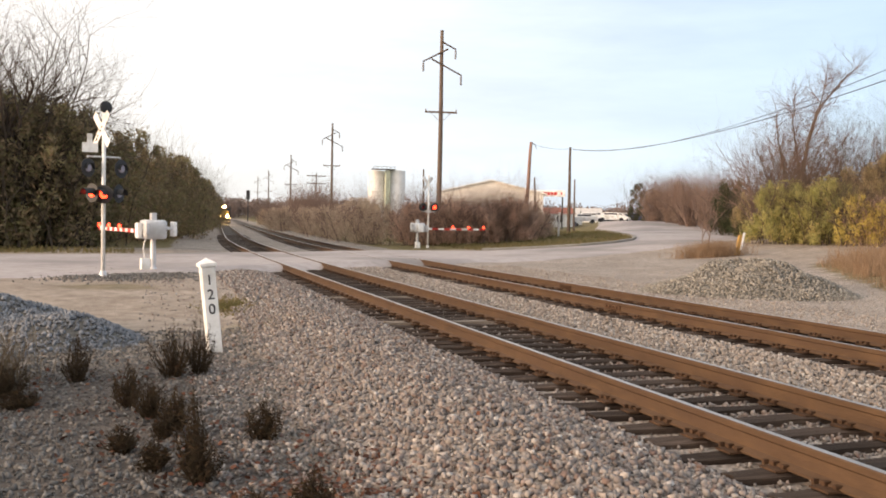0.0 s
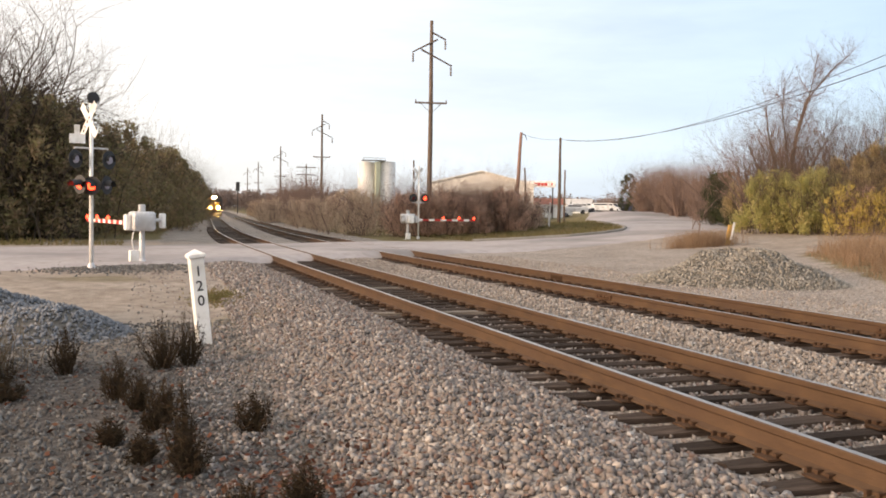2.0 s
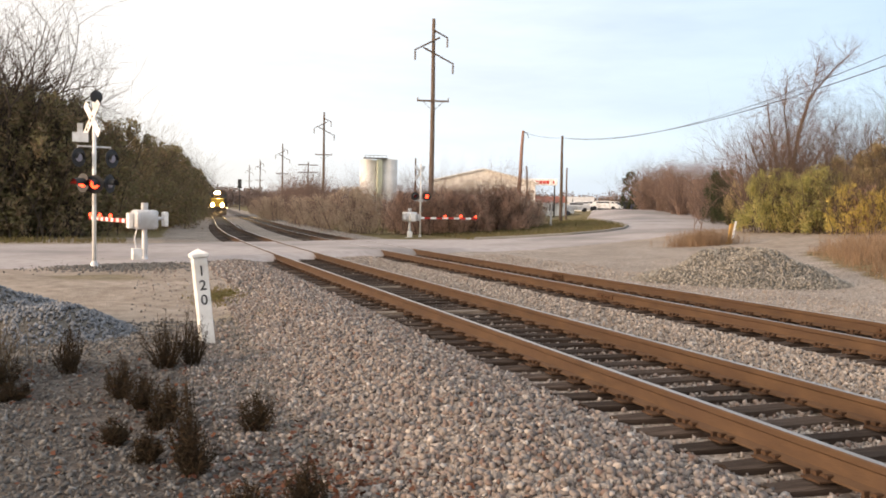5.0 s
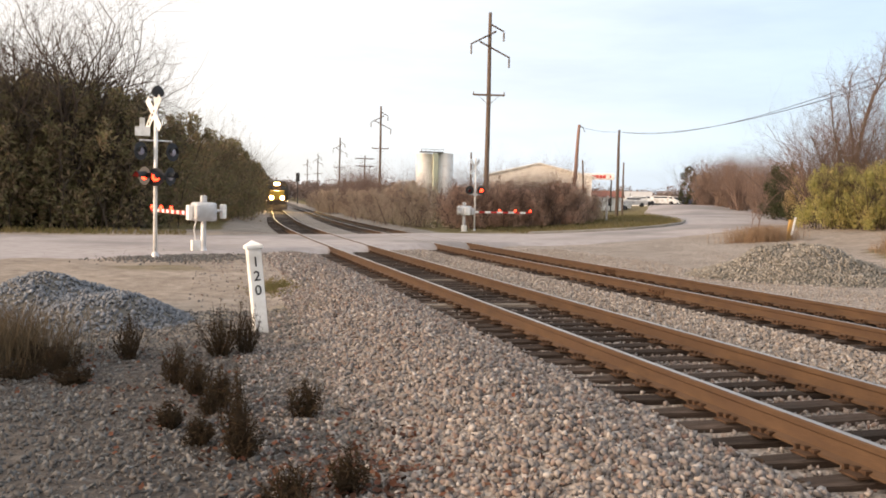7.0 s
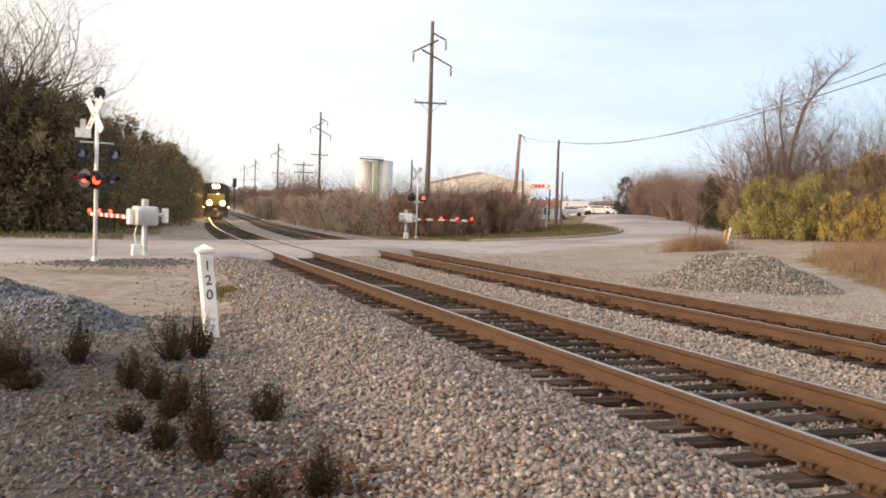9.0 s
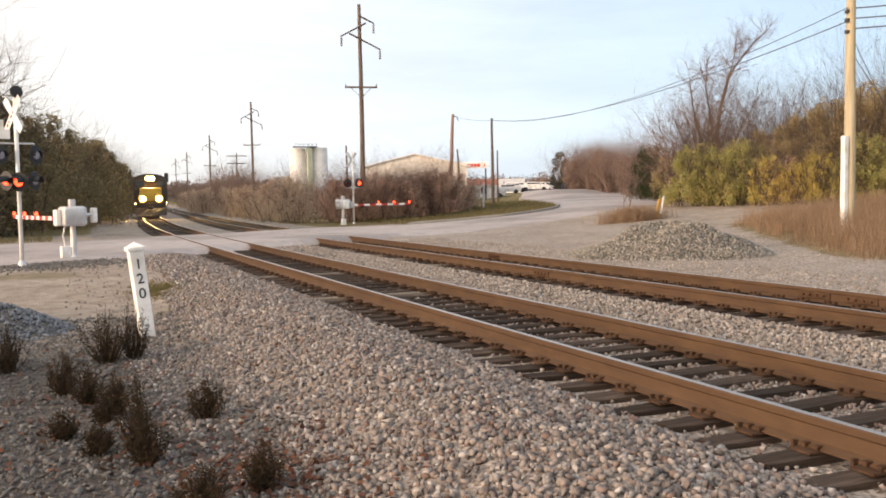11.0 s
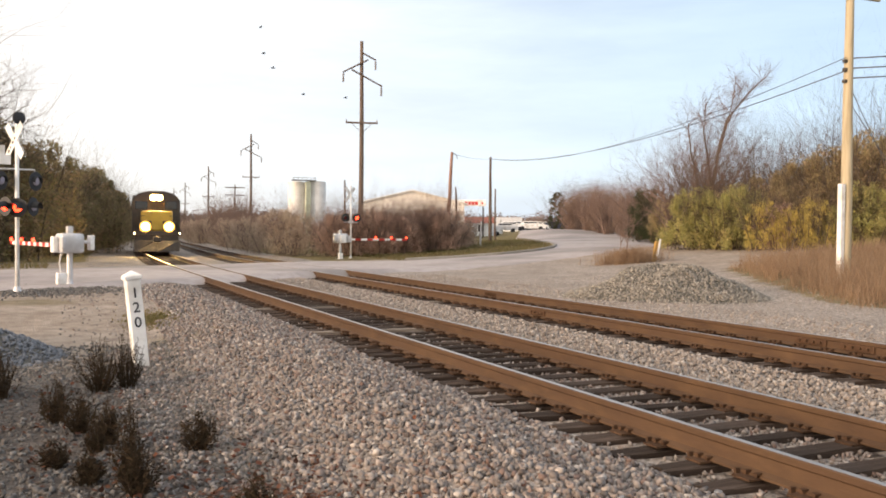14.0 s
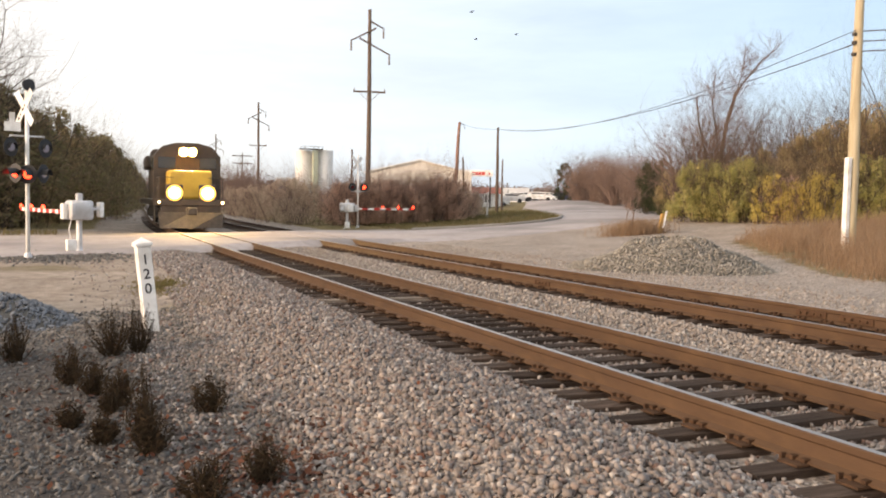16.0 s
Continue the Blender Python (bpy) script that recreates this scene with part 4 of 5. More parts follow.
def leaf_cloud(b, centre, size, count, leaf, rr, k=0):
    """Small leaves in loose sprays within a lumpy body."""
    c = Vector(centre)
    for _ in range(count):
        while True:
            p = Vector((rr.uniform(-1, 1), rr.uniform(-1, 1), rr.uniform(-1, 1)))
            if p.length < 1:
                break
        p = p * (0.45 + 0.55 * rr.random())
        q = c + Vector((p.x * size[0], p.y * size[1], p.z * size[2]))
        a = Vector((rr.gauss(0, 1), rr.gauss(0, 1), rr.gauss(0, 1))).normalized() * leaf * rr.uniform(0.6, 1.3)
        o = a.cross(Vector((rr.gauss(0, 1), rr.gauss(0, 1), rr.gauss(0, 1)))).normalized() * leaf * 0.55 * rr.uniform(0.6, 1.2)
        b.tri(tuple(q - a), tuple(q + o), tuple(q + a - o * 0.6), k)


def shrub_parts(seed, w, h, leaves, leaf, stems=26, reach_up=1.08):
    """Upright arching stems and a ragged crown of leaves."""
    rr = random.Random(seed)
    t, l = Build(), Build()
    for _ in range(stems):
        a, d = rr.uniform(0, 6.283), rr.random() ** 0.6
        x, y = d * w * 0.6 * math.cos(a), d * w * 0.6 * math.sin(a)
        branch(t, (x, y, -0.1), (x * 0.25 / w + rr.gauss(0, 0.16), y * 0.25 / w + rr.gauss(0, 0.16), 1), h * rr.uniform(0.5, reach_up), 0.02, 2 if rr.random() < 0.5 else 1, rr, 0, 0.5, 3)
    blobs = 84
    for k in range(blobs):
        a, d = rr.uniform(0, 6.283), rr.random() ** 0.5
        u = (k + rr.random()) / blobs
        z = (0.03 + 0.90 * u) * h
        reach = 0.78 * w * math.sqrt(max(0.05, 1 - (max(0, u - 0.25) / 0.85) ** 2))
        s = w * rr.uniform(0.13, 0.36) * (1.1 - 0.35 * u)
        leaf_cloud(l, (d * reach * math.cos(a), d * reach * math.sin(a), max(z, s * 0.7)), (s * 0.85, s * 0.85, s * 1.15), int(leaves * rr.uniform(0.6, 1.4)) // blobs, leaf, rr)
    return t, l


def shrub(name, seed, w, h, leaves, leaf, twig_mat, leaf_mat, label, category="bush", group="", stems=16, reach_up=1.08):
    s = thing(name, Matrix(), label, category, group)
    t, l = shrub_parts(seed, w, h, leaves, leaf, stems, reach_up)
    part("brushwood", t, twig_mat, s)
    part("foliage", l, leaf_mat, s)
    return s


def bare_tree(seed, h, depth, r, twig, label, group="", **kw):
    s = thing("bare_tree", Matrix(), label, "tree", group)
    part("limbwork", tree_parts(seed, h, depth, r, **kw), twig, s)
    return s


def place(ob, spots, first=True):
    """Copies of a plant at x, y, turn, scale; the original stands at the first spot."""
    for k, (x, y, turn, s) in enumerate(spots):
        m = pose(x, y, ground_z(x, y), 0, 0, turn)
        if k == 0:
            ob.matrix_basis = m
            ob.scale = (s, s, s)
        else:
            c = copy_thing(ob, m)
            c.scale = (s, s, s)


pr = random.Random(31)


def along(line, count, jitter, lo, hi):
    q = resample(line, count)
    return [(x + pr.gauss(0, jitter), y + pr.gauss(0, jitter), pr.uniform(0, 360), pr.uniform(lo, hi)) for x, y in q]


# thicket beyond the road, along the main line's left side
brown_a = shrub("thicket_bush", 1, 2.4, 4.6, 7600, 0.095, M_TWIG, M_LEAF_BROWN, "dense brown thicket bush with dead leaves", group="thicket", reach_up=0.84)
brown_b = shrub("thicket_bush", 2, 2.2, 4.2, 7400, 0.095, M_TWIG, M_LEAF_OLIVE, "dull olive thicket bush", group="thicket", reach_up=0.84)
brown_c = shrub("thicket_bush", 3, 2.0, 3.4, 5200, 0.085, M_TWIG_PINK, M_LEAF_BROWN, "grey-brown leafless thicket bush", group="thicket", stems=24, reach_up=0.9)
LEFT = [(-30, 47), (-16, 47.5), (-10.5, 49), (-7.2, 54), (-5.4, 66), (-3.4, 84), (-0.6, 110), (3.0, 150), (6.4, 190)]
place(brown_a, along(LEFT, 26, 0.8, 1.3, 1.55) + along([(-19, 48.5), (-8.6, 51.5)], 8, 0.5, 1.45, 1.75))
place(brown_b, along([(x - 2.5, y + 2.5) for x, y in LEFT], 21, 1.0, 1.35, 1.6) + along([(-19, 50), (-9, 54)], 6, 0.5, 1.4, 1.7))
place(brown_c, along([(x + 0.5, y - 1.6) for x, y in LEFT], 22, 0.5, 0.8, 1.1))
wood_a = bare_tree(21, 10.4, 3, 0.22, M_TWIG, "tall bare grey tree rising from the thicket", "bare trees", stems=2, spread=0.6, first=0.68, up=0.10)
wood_b = bare_tree(22, 9.6, 3, 0.21, M_TWIG, "bare twiggy tree in the thicket", "bare trees", stems=2, spread=0.66, first=0.64, up=0.08)
place(wood_a, [(-10.4, 51, 20, 1.0), (-8.2, 52, 130, 0.58), (-12.5, 52, 250, 1.0), (-15, 51, 80, 1.0), (-18, 51, 40, 1.05), (-11.6, 50.5, 200, 0.95), (-9.6, 53, 75, 0.78), (-10.9, 53.5, 165, 1.0), (-12.0, 54, 330, 1.05)])
place(wood_b, [(-9.4, 51.5, 20, 0.72), (-13.6, 53, 150, 1.05), (-16.2, 52, 310, 1.0), (-20, 52, 90, 1.05), (-8.0, 50.5, 190, 0.48), (-11.2, 52, 265, 1.0), (-9.0, 54, 350, 0.66), (-12.9, 51, 45, 1.05)])

# brush between the tracks and the works
russet = shrub("brush_clump", 5, 1.7, 2.3, 4200, 0.065, M_TWIG_PINK, M_LEAF_RUSSET, "low russet brush clump with bare twigs", group="brush", stems=30)
greyish = shrub("brush_clump", 6, 1.9, 2.5, 3800, 0.07, M_TWIG_PINK, M_LEAF_SCRUB, "grey-brown leafless brush clump", group="brush", stems=30)
place(russet, along([(11.8, 60), (14, 59), (16, 57.5), (18, 58.5), (19.5, 60)], 14, 0.6, 1.05, 1.35) + along([(13.0, 66), (15.5, 85), (17, 120), (22, 160)], 16, 1.0, 1.0, 1.35))
place(greyish, along([(9.0, 62), (9.9, 75), (11.6, 100), (14.6, 140), (18.6, 190)], 26, 0.6, 0.75, 1.35) + along([(18, 66), (22, 76), (26, 90)], 8, 1.2, 0.9, 1.1) + along([(20, 60.5), (22.5, 62.5)], 4, 0.5, 0.6, 0.8))
place(bare_tree(25, 7.6, 3, 0.2, M_TWIG_PINK, "small bare tree beyond the brush", "bare trees", stems=3), [(19.5, 150, 10, 1.0), (22.0, 152, 140, 1.1), (24, 155, 200, 0.9), (21, 148, 300, 0.9), (17.5, 150, 60, 0.8), (20.5, 146, 220, 1.15), (23, 150, 20, 1.1), (18.6, 147, 330, 1.0), (30, 120, 75, 0.6), (14.2, 118, 190, 0.6)])

# hedge and trees beyond the lane
hedge = shrub("hedge_bush", 8, 2.3, 3.5, 10500, 0.075, M_TWIG, M_LEAF_GREEN, "yellow-green autumn bush by the lane", group="hedge", stems=38)
hedge_o = shrub("hedge_bush", 9, 2.7, 4.8, 10500, 0.09, M_TWIG, M_LEAF_TAN, "olive-brown autumn bush behind the lane", group="hedge", stems=40, reach_up=1.15)
yellow = shrub("hedge_bush", 10, 1.4, 2.7, 2400, 0.06, M_TWIG, M_LEAF_YELLOW, "bright yellow autumn bush by the lane", group="hedge")
brown_h = shrub("hedge_bush", 12, 1.6, 2.4, 3400, 0.07, M_TWIG_PINK, M_LEAF_RUSSET, "brown bare-twigged bush by the lane", group="hedge", stems=30)
dark = shrub("evergreen_shrub", 11, 1.7, 3.6, 7000, 0.08, M_TWIG, M_LEAF_DARK, "dark green cedar shrub at the roadside")
place(hedge, [(26.4, 41.3, 10, 0.95), (27.2, 38.4, 100, 0.95), (30.8, 34.0, 200, 0.95), (26.9, 40.2, 250, 0.8), (34.5, 31.0, 300, 1.0)])
place(brown_h, [(28.0, 36.6, 10, 1.0), (33.0, 32.5, 100, 1.1), (37.0, 28.5, 200, 1.1), (29.5, 42.5, 60, 1.3), (40, 25, 20, 1.1)])
place(hedge_o, [(29.2, 43.2, 15, 0.70), (30.3, 41.7, 95, 0.76), (31.3, 40.6, 170, 0.88), (32.3, 39.4, 230, 1.02), (33.1, 38.1, 310, 1.14), (33.9, 36.9, 50, 1.18), (34.5, 35.6, 130, 1.2)] + along([(34, 35.5), (36.5, 33), (39.5, 30), (43, 26), (46, 22)], 11, 0.6, 1.0, 1.3) + along([(28.2, 40.5), (30.0, 37.5), (32.5, 34.5), (36, 31), (40, 27)], 9, 0.4, 0.62, 0.78) + [(31.4, 48.4, 40, 0.68), (33.0, 52.0, 150, 0.66)])
place(yellow, [(26.6, 36.0, 10, 0.95), (28.2, 34.4, 80, 0.95), (27.4, 35.2, 200, 0.8)])
place(dark, [(34.6, 56.5, 10, 1.12), (36.2, 58.5, 120, 0.95), (33.2, 53.0, 200, 0.8)])
def leaning_tree():
    rr = random.Random(41)
    t = thing("bare_tree", pose(30.3, 44.5, ground_z(30.3, 44.5), 0, 0, -21), "tall bare tree with a leaning curved trunk", "tree")
    trunk, crown = Build(), Build()
    for path, r in (([(0, 0, -0.2), (0.05, 0, 2.0), (0.15, 0.1, 3.8), (0.5, 0, 6.0), (0.9, 0, 7.4), (1.65, 0, 8.4), (2.4, 0, 9.3), (3.1, 0.1, 9.9)], 0.13),
                    ([(0.0, 0, 1.5), (-0.7, 0.2, 3.6), (-1.2, 0.1, 5.6), (-1.4, 0, 7.2)], 0.09),
                    ([(0.4, 0, 5.4), (0.75, -0.3, 7.0), (1.1, -0.3, 8.4), (1.3, -0.2, 9.6)], 0.07),
                    ([(-0.2, 0, 0.4), (-1.5, 0.2, 3.0), (-2.5, 0.1, 5.4)], 0.08),
                    ([(0.1, 0.2, 2.4), (0.0, 0.4, 4.6), (-0.3, 0.5, 6.8), (-0.2, 0.5, 8.4)], 0.08),
                    ([(0.3, 0, 1.8), (1.6, 0.2, 4.2), (2.6, 0.1, 6.0)], 0.08)):
        n = len(path)
        trunk.tube(path, [r * (1 - 0.78 * k / (n - 1)) for k in range(n)], 8)
        for k in range(1, n):
            a, b_ = Vector(path[k - 1]), Vector(path[k])
            for _ in range(int(4 + 5 * (b_ - a).length)):
                p = a.lerp(b_, rr.random())
                d = (b_ - a).normalized() * 0.5 + Vector((rr.gauss(0, 0.55), rr.gauss(0, 0.45), rr.gauss(0.25, 0.3)))
                branch(crown, tuple(p), d, rr.uniform(0.9, 1.7) * (0.8 if p.z > 8.0 else 1.0), 0.018, 2, rr, 0, 0.65, 3, 0.08)
    part("trunk", trunk, M_BARK, t)
    part("limbwork", crown, M_TWIG_PINK, t)


leaning_tree()
place(bare_tree(34, 8.2, 3, 0.10, M_TWIG_PINK, "bare twiggy tree behind the hedge", "bare trees", stems=6), [(29.3, 45, 10, 1.0), (31.5, 45.5, 120, 1.0), (38, 38, 200, 0.9), (41, 35, 310, 0.95), (36, 40, 250, 0.9), (33, 48, 30, 0.9), (45, 30, 80, 1.0), (28.4, 46, 300, 0.8), (34.2, 42.5, 150, 1.0), (37.5, 36.5, 40, 1.0), (39.5, 33.5, 270, 1.05), (42.5, 32, 190, 0.95), (35, 45, 90, 0.9), (32.2, 43.5, 220, 0.85)])
ROADSIDE = [(38.9, 62), (41.5, 68), (45.3, 78), (49.5, 88), (54.5, 100)]
place(bare_tree(35, 6.0, 3, 0.09, M_TWIG_PINK, "pinkish bare roadside tree", "bare trees", stems=7, spread=0.45), along(ROADSIDE, 15, 0.6, 0.85, 1.05) + [(37.0, 57.5, 20, 0.66)])
place(shrub("roadside_bush", 14, 1.9, 3.4, 4200, 0.085, M_TWIG_PINK, M_LEAF_ROADSIDE, "brown leafless roadside bush", group="roadside bushes", stems=22), along(ROADSIDE, 14, 0.5, 0.85, 1.1) + [(38, 56, 20, 0.8), (38, 52, 80, 0.9)])
place(shrub("evergreen_shrub", 15, 1.5, 5.0, 6000, 0.1, M_TWIG, M_LEAF_DARK, "dark conical cedar by the road"), [(53.0, 101, 0, 1.0)])


# far woods along the horizon
def far_woods():
    rr = random.Random(77)
    b = Build()
    for k in range(900):
        a = radians(rr.uniform(-30, 75))
        d = rr.uniform(360, 480)
        x, y = -5 + d * math.sin(a), 2 + d * math.cos(a)
        z = ground_z(x, y)
        leaf_cloud(b, (x, y, z + 4.5), (6.5, 6.5, 5.5 * rr.uniform(0.6, 1.25)), 260, 0.75, rr)
    single("far_woods", b, M_LEAF_FAR, Matrix(), "distant line of leafless brown woods", "woods", kind="stuff")


M_LEAF_FAR = islands("far_wood_haze", [(0.16, 0.125, 0.115), (0.20, 0.155, 0.14), (0.14, 0.115, 0.11)], grain=0.3)
far_woods()


# ---- works buildings ----
def barn():
    m = pose(34.6, 104.0, 0.75, 0, 0, -20)
    h = thing("storage_shed", m, "large cream sheet-metal shed with a low gabled roof", "shed")
    w, d, e, g = 6.3, 24.0, 4.45, 5.95
    b = Build()
    b.quad((-w, 0, -0.3), (w, 0, -0.3), (w, 0, e), (-w, 0, e))
    b.tri((-w, 0, e), (w, 0, e), (0, 0, g))
    b.quad((w, 0, -0.3), (w, d, -0.3), (w, d, e), (w, 0, e))
    b.quad((-w, d, -0.3), (-w, 0, -0.3), (-w, 0, e), (-w, d, e))
    b.quad((w, d, -0.3), (-w, d, -0.3), (-w, d, e), (w, d, e))
    b.tri((w, d, e), (-w, d, e), (0, d, g))
    wall = part("wall", b, M_BARN, h)
    r = Build()
    for s in (-1, 1):
        r.box((0, -0.35, -0.08), (w / math.cos(math.atan((g - e) / w)) + 0.4, d + 0.3, 0.04), 0, 0, pose(0, 0, g + 0.08) @ pose(0, 0, 0, 0, math.degrees(math.atan((g - e) / w)), 0) if s > 0 else pose(0, 0, g + 0.08) @ pose(0, 0, 0, 0, 0, 180) @ pose(0, -d, 0) @ pose(0, 0, 0, 0, math.degrees(math.atan((g - e) / w)), 0))
    part("roof", r, M_BARN_ROOF, h)
    rib = Build()
    for k in range(26):
        x = -w + 0.25 + k * 0.48
        rib.box((x - 0.02, -0.03, -0.2), (x + 0.02, 0.0, e + (g - e) * (1 - abs(x) / w) - 0.1))
    part("sheet_ribs", rib, M_BARN, wall)
    dr = Build()
    dr.box((2.0, -0.08, -0.1), (5.9, -0.035, 2.7), 0, 0.02)
    part("sliding_door", dr, M_BARN_ROOF, h, "wide pale sliding door")


barn()


def tank(x, y, r, h, label):
    t = thing("storage_tank", pose(x, y, 0.5), label, "tank", "storage tanks")
    b = Build()
    b.lathe((0, 0, -0.4), (0, 0, 1), [(0, r), (h + 0.3, r), (h + 0.38, r * 0.98), (h + 0.55, r * 0.3), (h + 0.58, 0.1)], 40)
    part("shell", b, M_TANK, t)
    c = Build()
    for k in range(1, 6):
        z = h * k / 6 - 0.4
        c.lathe((0, 0, z), (0, 0, 1), [(0, r + 0.01), (0.03, r + 0.05), (0.06, r + 0.05), (0.09, r + 0.01)], 40)
    part("hoops", c, M_TANK, t)
    return t


tank(31.45, 148.4, 1.42, 9.3, "tall pale silver storage tank")
tank(34.5, 147.6, 1.6, 9.4, "tall pale silver storage tank with ladder")
lt = thing("tank_ladder_tower", pose(32.75, 146.2, 0.3), "greenish steel ladder tower between two tanks", "tower")
b = Build()
b.box((-0.38, -0.4, 0), (0.38, 0.4, 9.5))
part("tower_cladding", b, M_GREENSTEEL, lt)
b = Build()
b.box((-2.6, -0.6, 9.6), (1.2, 0.6, 9.75))
for k in range(6):
    b.box((-2.55 + k * 0.72, -0.6, 9.75), (-2.5 + k * 0.72, -0.55, 10.1))
b.box((-2.6, -0.62, 10.06), (1.2, -0.55, 10.12))
part("catwalk", b, M_STEEL, lt)


# ---- small growth and litter ----
def weed(seed, w, h):
    """A dark feathery weed: many thin stems with fine side sprigs."""
    rr = random.Random(seed)
    b = Build()
    for _ in range(int(46 + 110 * w)):
        a, d = rr.uniform(0, 6.283), rr.random() ** 0.7
        top = Vector((d * w * math.cos(a), d * w * math.sin(a), h * rr.uniform(0.35, 1.0) * (1 - 0.4 * d)))
        root = Vector((0.3 * top.x + rr.gauss(0, 0.02), 0.3 * top.y + rr.gauss(0, 0.02), -0.02))
        mid = root.lerp(top, 0.5) + Vector((rr.gauss(0, 0.03), rr.gauss(0, 0.03), 0.02))
        b.tube([root, mid, top], [0.004, 0.003, 0.0015], 3, caps=False)
        for _ in range(22):
            t = rr.uniform(0.15, 1.0)
            p = root.lerp(mid, t * 2) if t < 0.5 else mid.lerp(top, t * 2 - 1)
            o = Vector((rr.gauss(0, 1), rr.gauss(0, 1), rr.gauss(0.7, 0.8))).normalized() * rr.uniform(0.025, 0.08)
            n = o.cross(Vector((rr.gauss(0, 1), rr.gauss(0, 1), 0.2))).normalized() * 0.004
            b.tri(tuple(p - n), tuple(p + n), tuple(p + o))
    return b


WEEDS = ((-4.78, 13.3, 0.42, 0.72), (-4.46, 13.4, 0.26, 0.80), (-5.87, 13.2, 0.27, 0.62), (-5.27, 11.5, 0.24, 0.52), (-5.05, 10.95, 0.24, 0.45), (-4.84, 10.36, 0.2, 0.46),
         (-4.10, 9.72, 0.24, 0.42), (-4.75, 8.9, 0.18, 0.66), (-4.72, 8.5, 0.2, 0.42), (-4.07, 7.5, 0.2, 0.36), (-5.05, 8.95, 0.16, 0.26), (-5.3, 9.6, 0.18, 0.25), (-6.5, 12.2, 0.3, 0.4), (-4.5, 7.3, 0.24, 0.34), (-4.95, 10.1, 0.15, 0.25), (-6.65, 12.7, 0.34, 0.3), (-6.95, 13.0, 0.3, 0.34), (-6.35, 11.7, 0.3, 0.2), (-6.9, 12.0, 0.36, 0.22))
for k, (x, y, w, h) in enumerate(WEEDS):
    single("weed", weed(50 + k, w * 0.82, h * 1.08), M_WEED, pose(x, y, ground_z(x, y)), "dark dry feathery weed in gravel" if h < 0.7 else "tall dark feathery weed beside the milepost" if y > 12 else "tall dark feathery weed in gravel", "weed", "weeds")


def blades(name, spots, material, label, width, category="grass"):
    """Bent blades of grass; spots: x, y, height."""
    rr = random.Random(len(spots))
    b = Build()
    for x, y, h in spots:
        z = ground_z(x, y) - 0.02
        a = rr.uniform(0, 6.283)
        wx, wy = width * math.cos(a), width * math.sin(a)
        lx, ly = rr.gauss(0, 0.38) * h, rr.gauss(0, 0.38) * h
        i = len(b.v)
        b.v += [(x - wx, y - wy, z), (x + wx, y + wy, z), (x + wx * 0.7 + lx * 0.4, y + wy * 0.7 + ly * 0.4, z + h * 0.6), (x - wx * 0.7 + lx * 0.4, y - wy * 0.7 + ly * 0.4, z + h * 0.6), (x + lx, y + ly, z + h)]
        b.f += [(i, i + 1, i + 2, i + 3), (i + 3, i + 2, i + 4)]
        b.m += [0, 0]
    single(name, b, material, Matrix(), label, category, kind="stuff")


gr = random.Random(91)
tall = []
for _ in range(62000):
    x, y = gr.uniform(11.2, 27), gr.uniform(10.0, 29)
    if 17.0 - 0.5 * (x - 12) - 1.6 < y < 18.7 + 1.75 * (x - 12.2) and noise.noise((x * 0.5, y * 0.5, 1)) > -0.4:
        edge = min(y - (17.0 - 0.5 * (x - 12) - 1.6), 18.7 + 1.75 * (x - 12.2) - y)
        rise = sstep((edge + 0.6 * noise.noise((x, y, 4)) + 0.2) / 2.2)
        if gr.random() < 0.25 + 0.75 * rise:
            tall.append((x, y, gr.uniform(0.3, 0.95) * (0.25 + 0.75 * rise) * (1.3 if gr.random() < 0.06 else 1)))
for _ in range(2600):
    x, y = gr.gauss(18.2, 0.7), gr.gauss(35.3, 0.4)
    tall.append((x, y, gr.uniform(0.3, 0.85)))
left_tuft = []
for _ in range(3600):
    x, y = gr.gauss(-7.7, 0.5), gr.gauss(13.4, 0.6)
    left_tuft.append((x, y, gr.uniform(0.2, 0.8)))
# unseen strip farther left, added to cast soft shade on the foreground
for _ in range(6000):
    x, y = gr.uniform(-11, -8.0), gr.uniform(6.5, 14)
    left_tuft.append((x, y, gr.uniform(0.3, 1.0)))
blades("dry_grass", tall, M_STRAW, "tall straw-brown dry grass", 0.006)
blades("weedy_grass", left_tuft, M_STRAW_DULL, "tangled dull brown grass at the gravel's edge, extended unseen for shade", 0.004)
short = []
for _ in range(16000):
    u, v = gr.random(), gr.random()
    x, y = 12.5 + 20 * u, 49 + 22 * v
    k = int(np.argmin((ROAD_FAR[:, 0] - x) ** 2 + (ROAD_FAR[:, 1] - y) ** 2))
    q = ROAD_FAR[min(k + 1, len(ROAD_FAR) - 1)] - ROAD_FAR[k - 1]
    if q[0] * (y - ROAD_FAR[k][1]) - q[1] * (x - ROAD_FAR[k][0]) > 0.25 * np.linalg.norm(q):
        short.append((x, y, gr.uniform(0.08, 0.3)))
for _ in range(3000):
    x = gr.uniform(-30, -5.5)
    short.append((x, 42.6 + 3.5 * gr.random() + 0.15 * (x + 30) * 0.3, gr.uniform(0.08, 0.35)))
for _ in range(1500):
    x, y = gr.gauss(-3.5, 0.25), gr.gauss(20.4, 0.5)
    short.append((x, y, gr.uniform(0.03, 0.09)))
blades("short_grass", short, M_GRASS, "short dull green grass", 0.018)


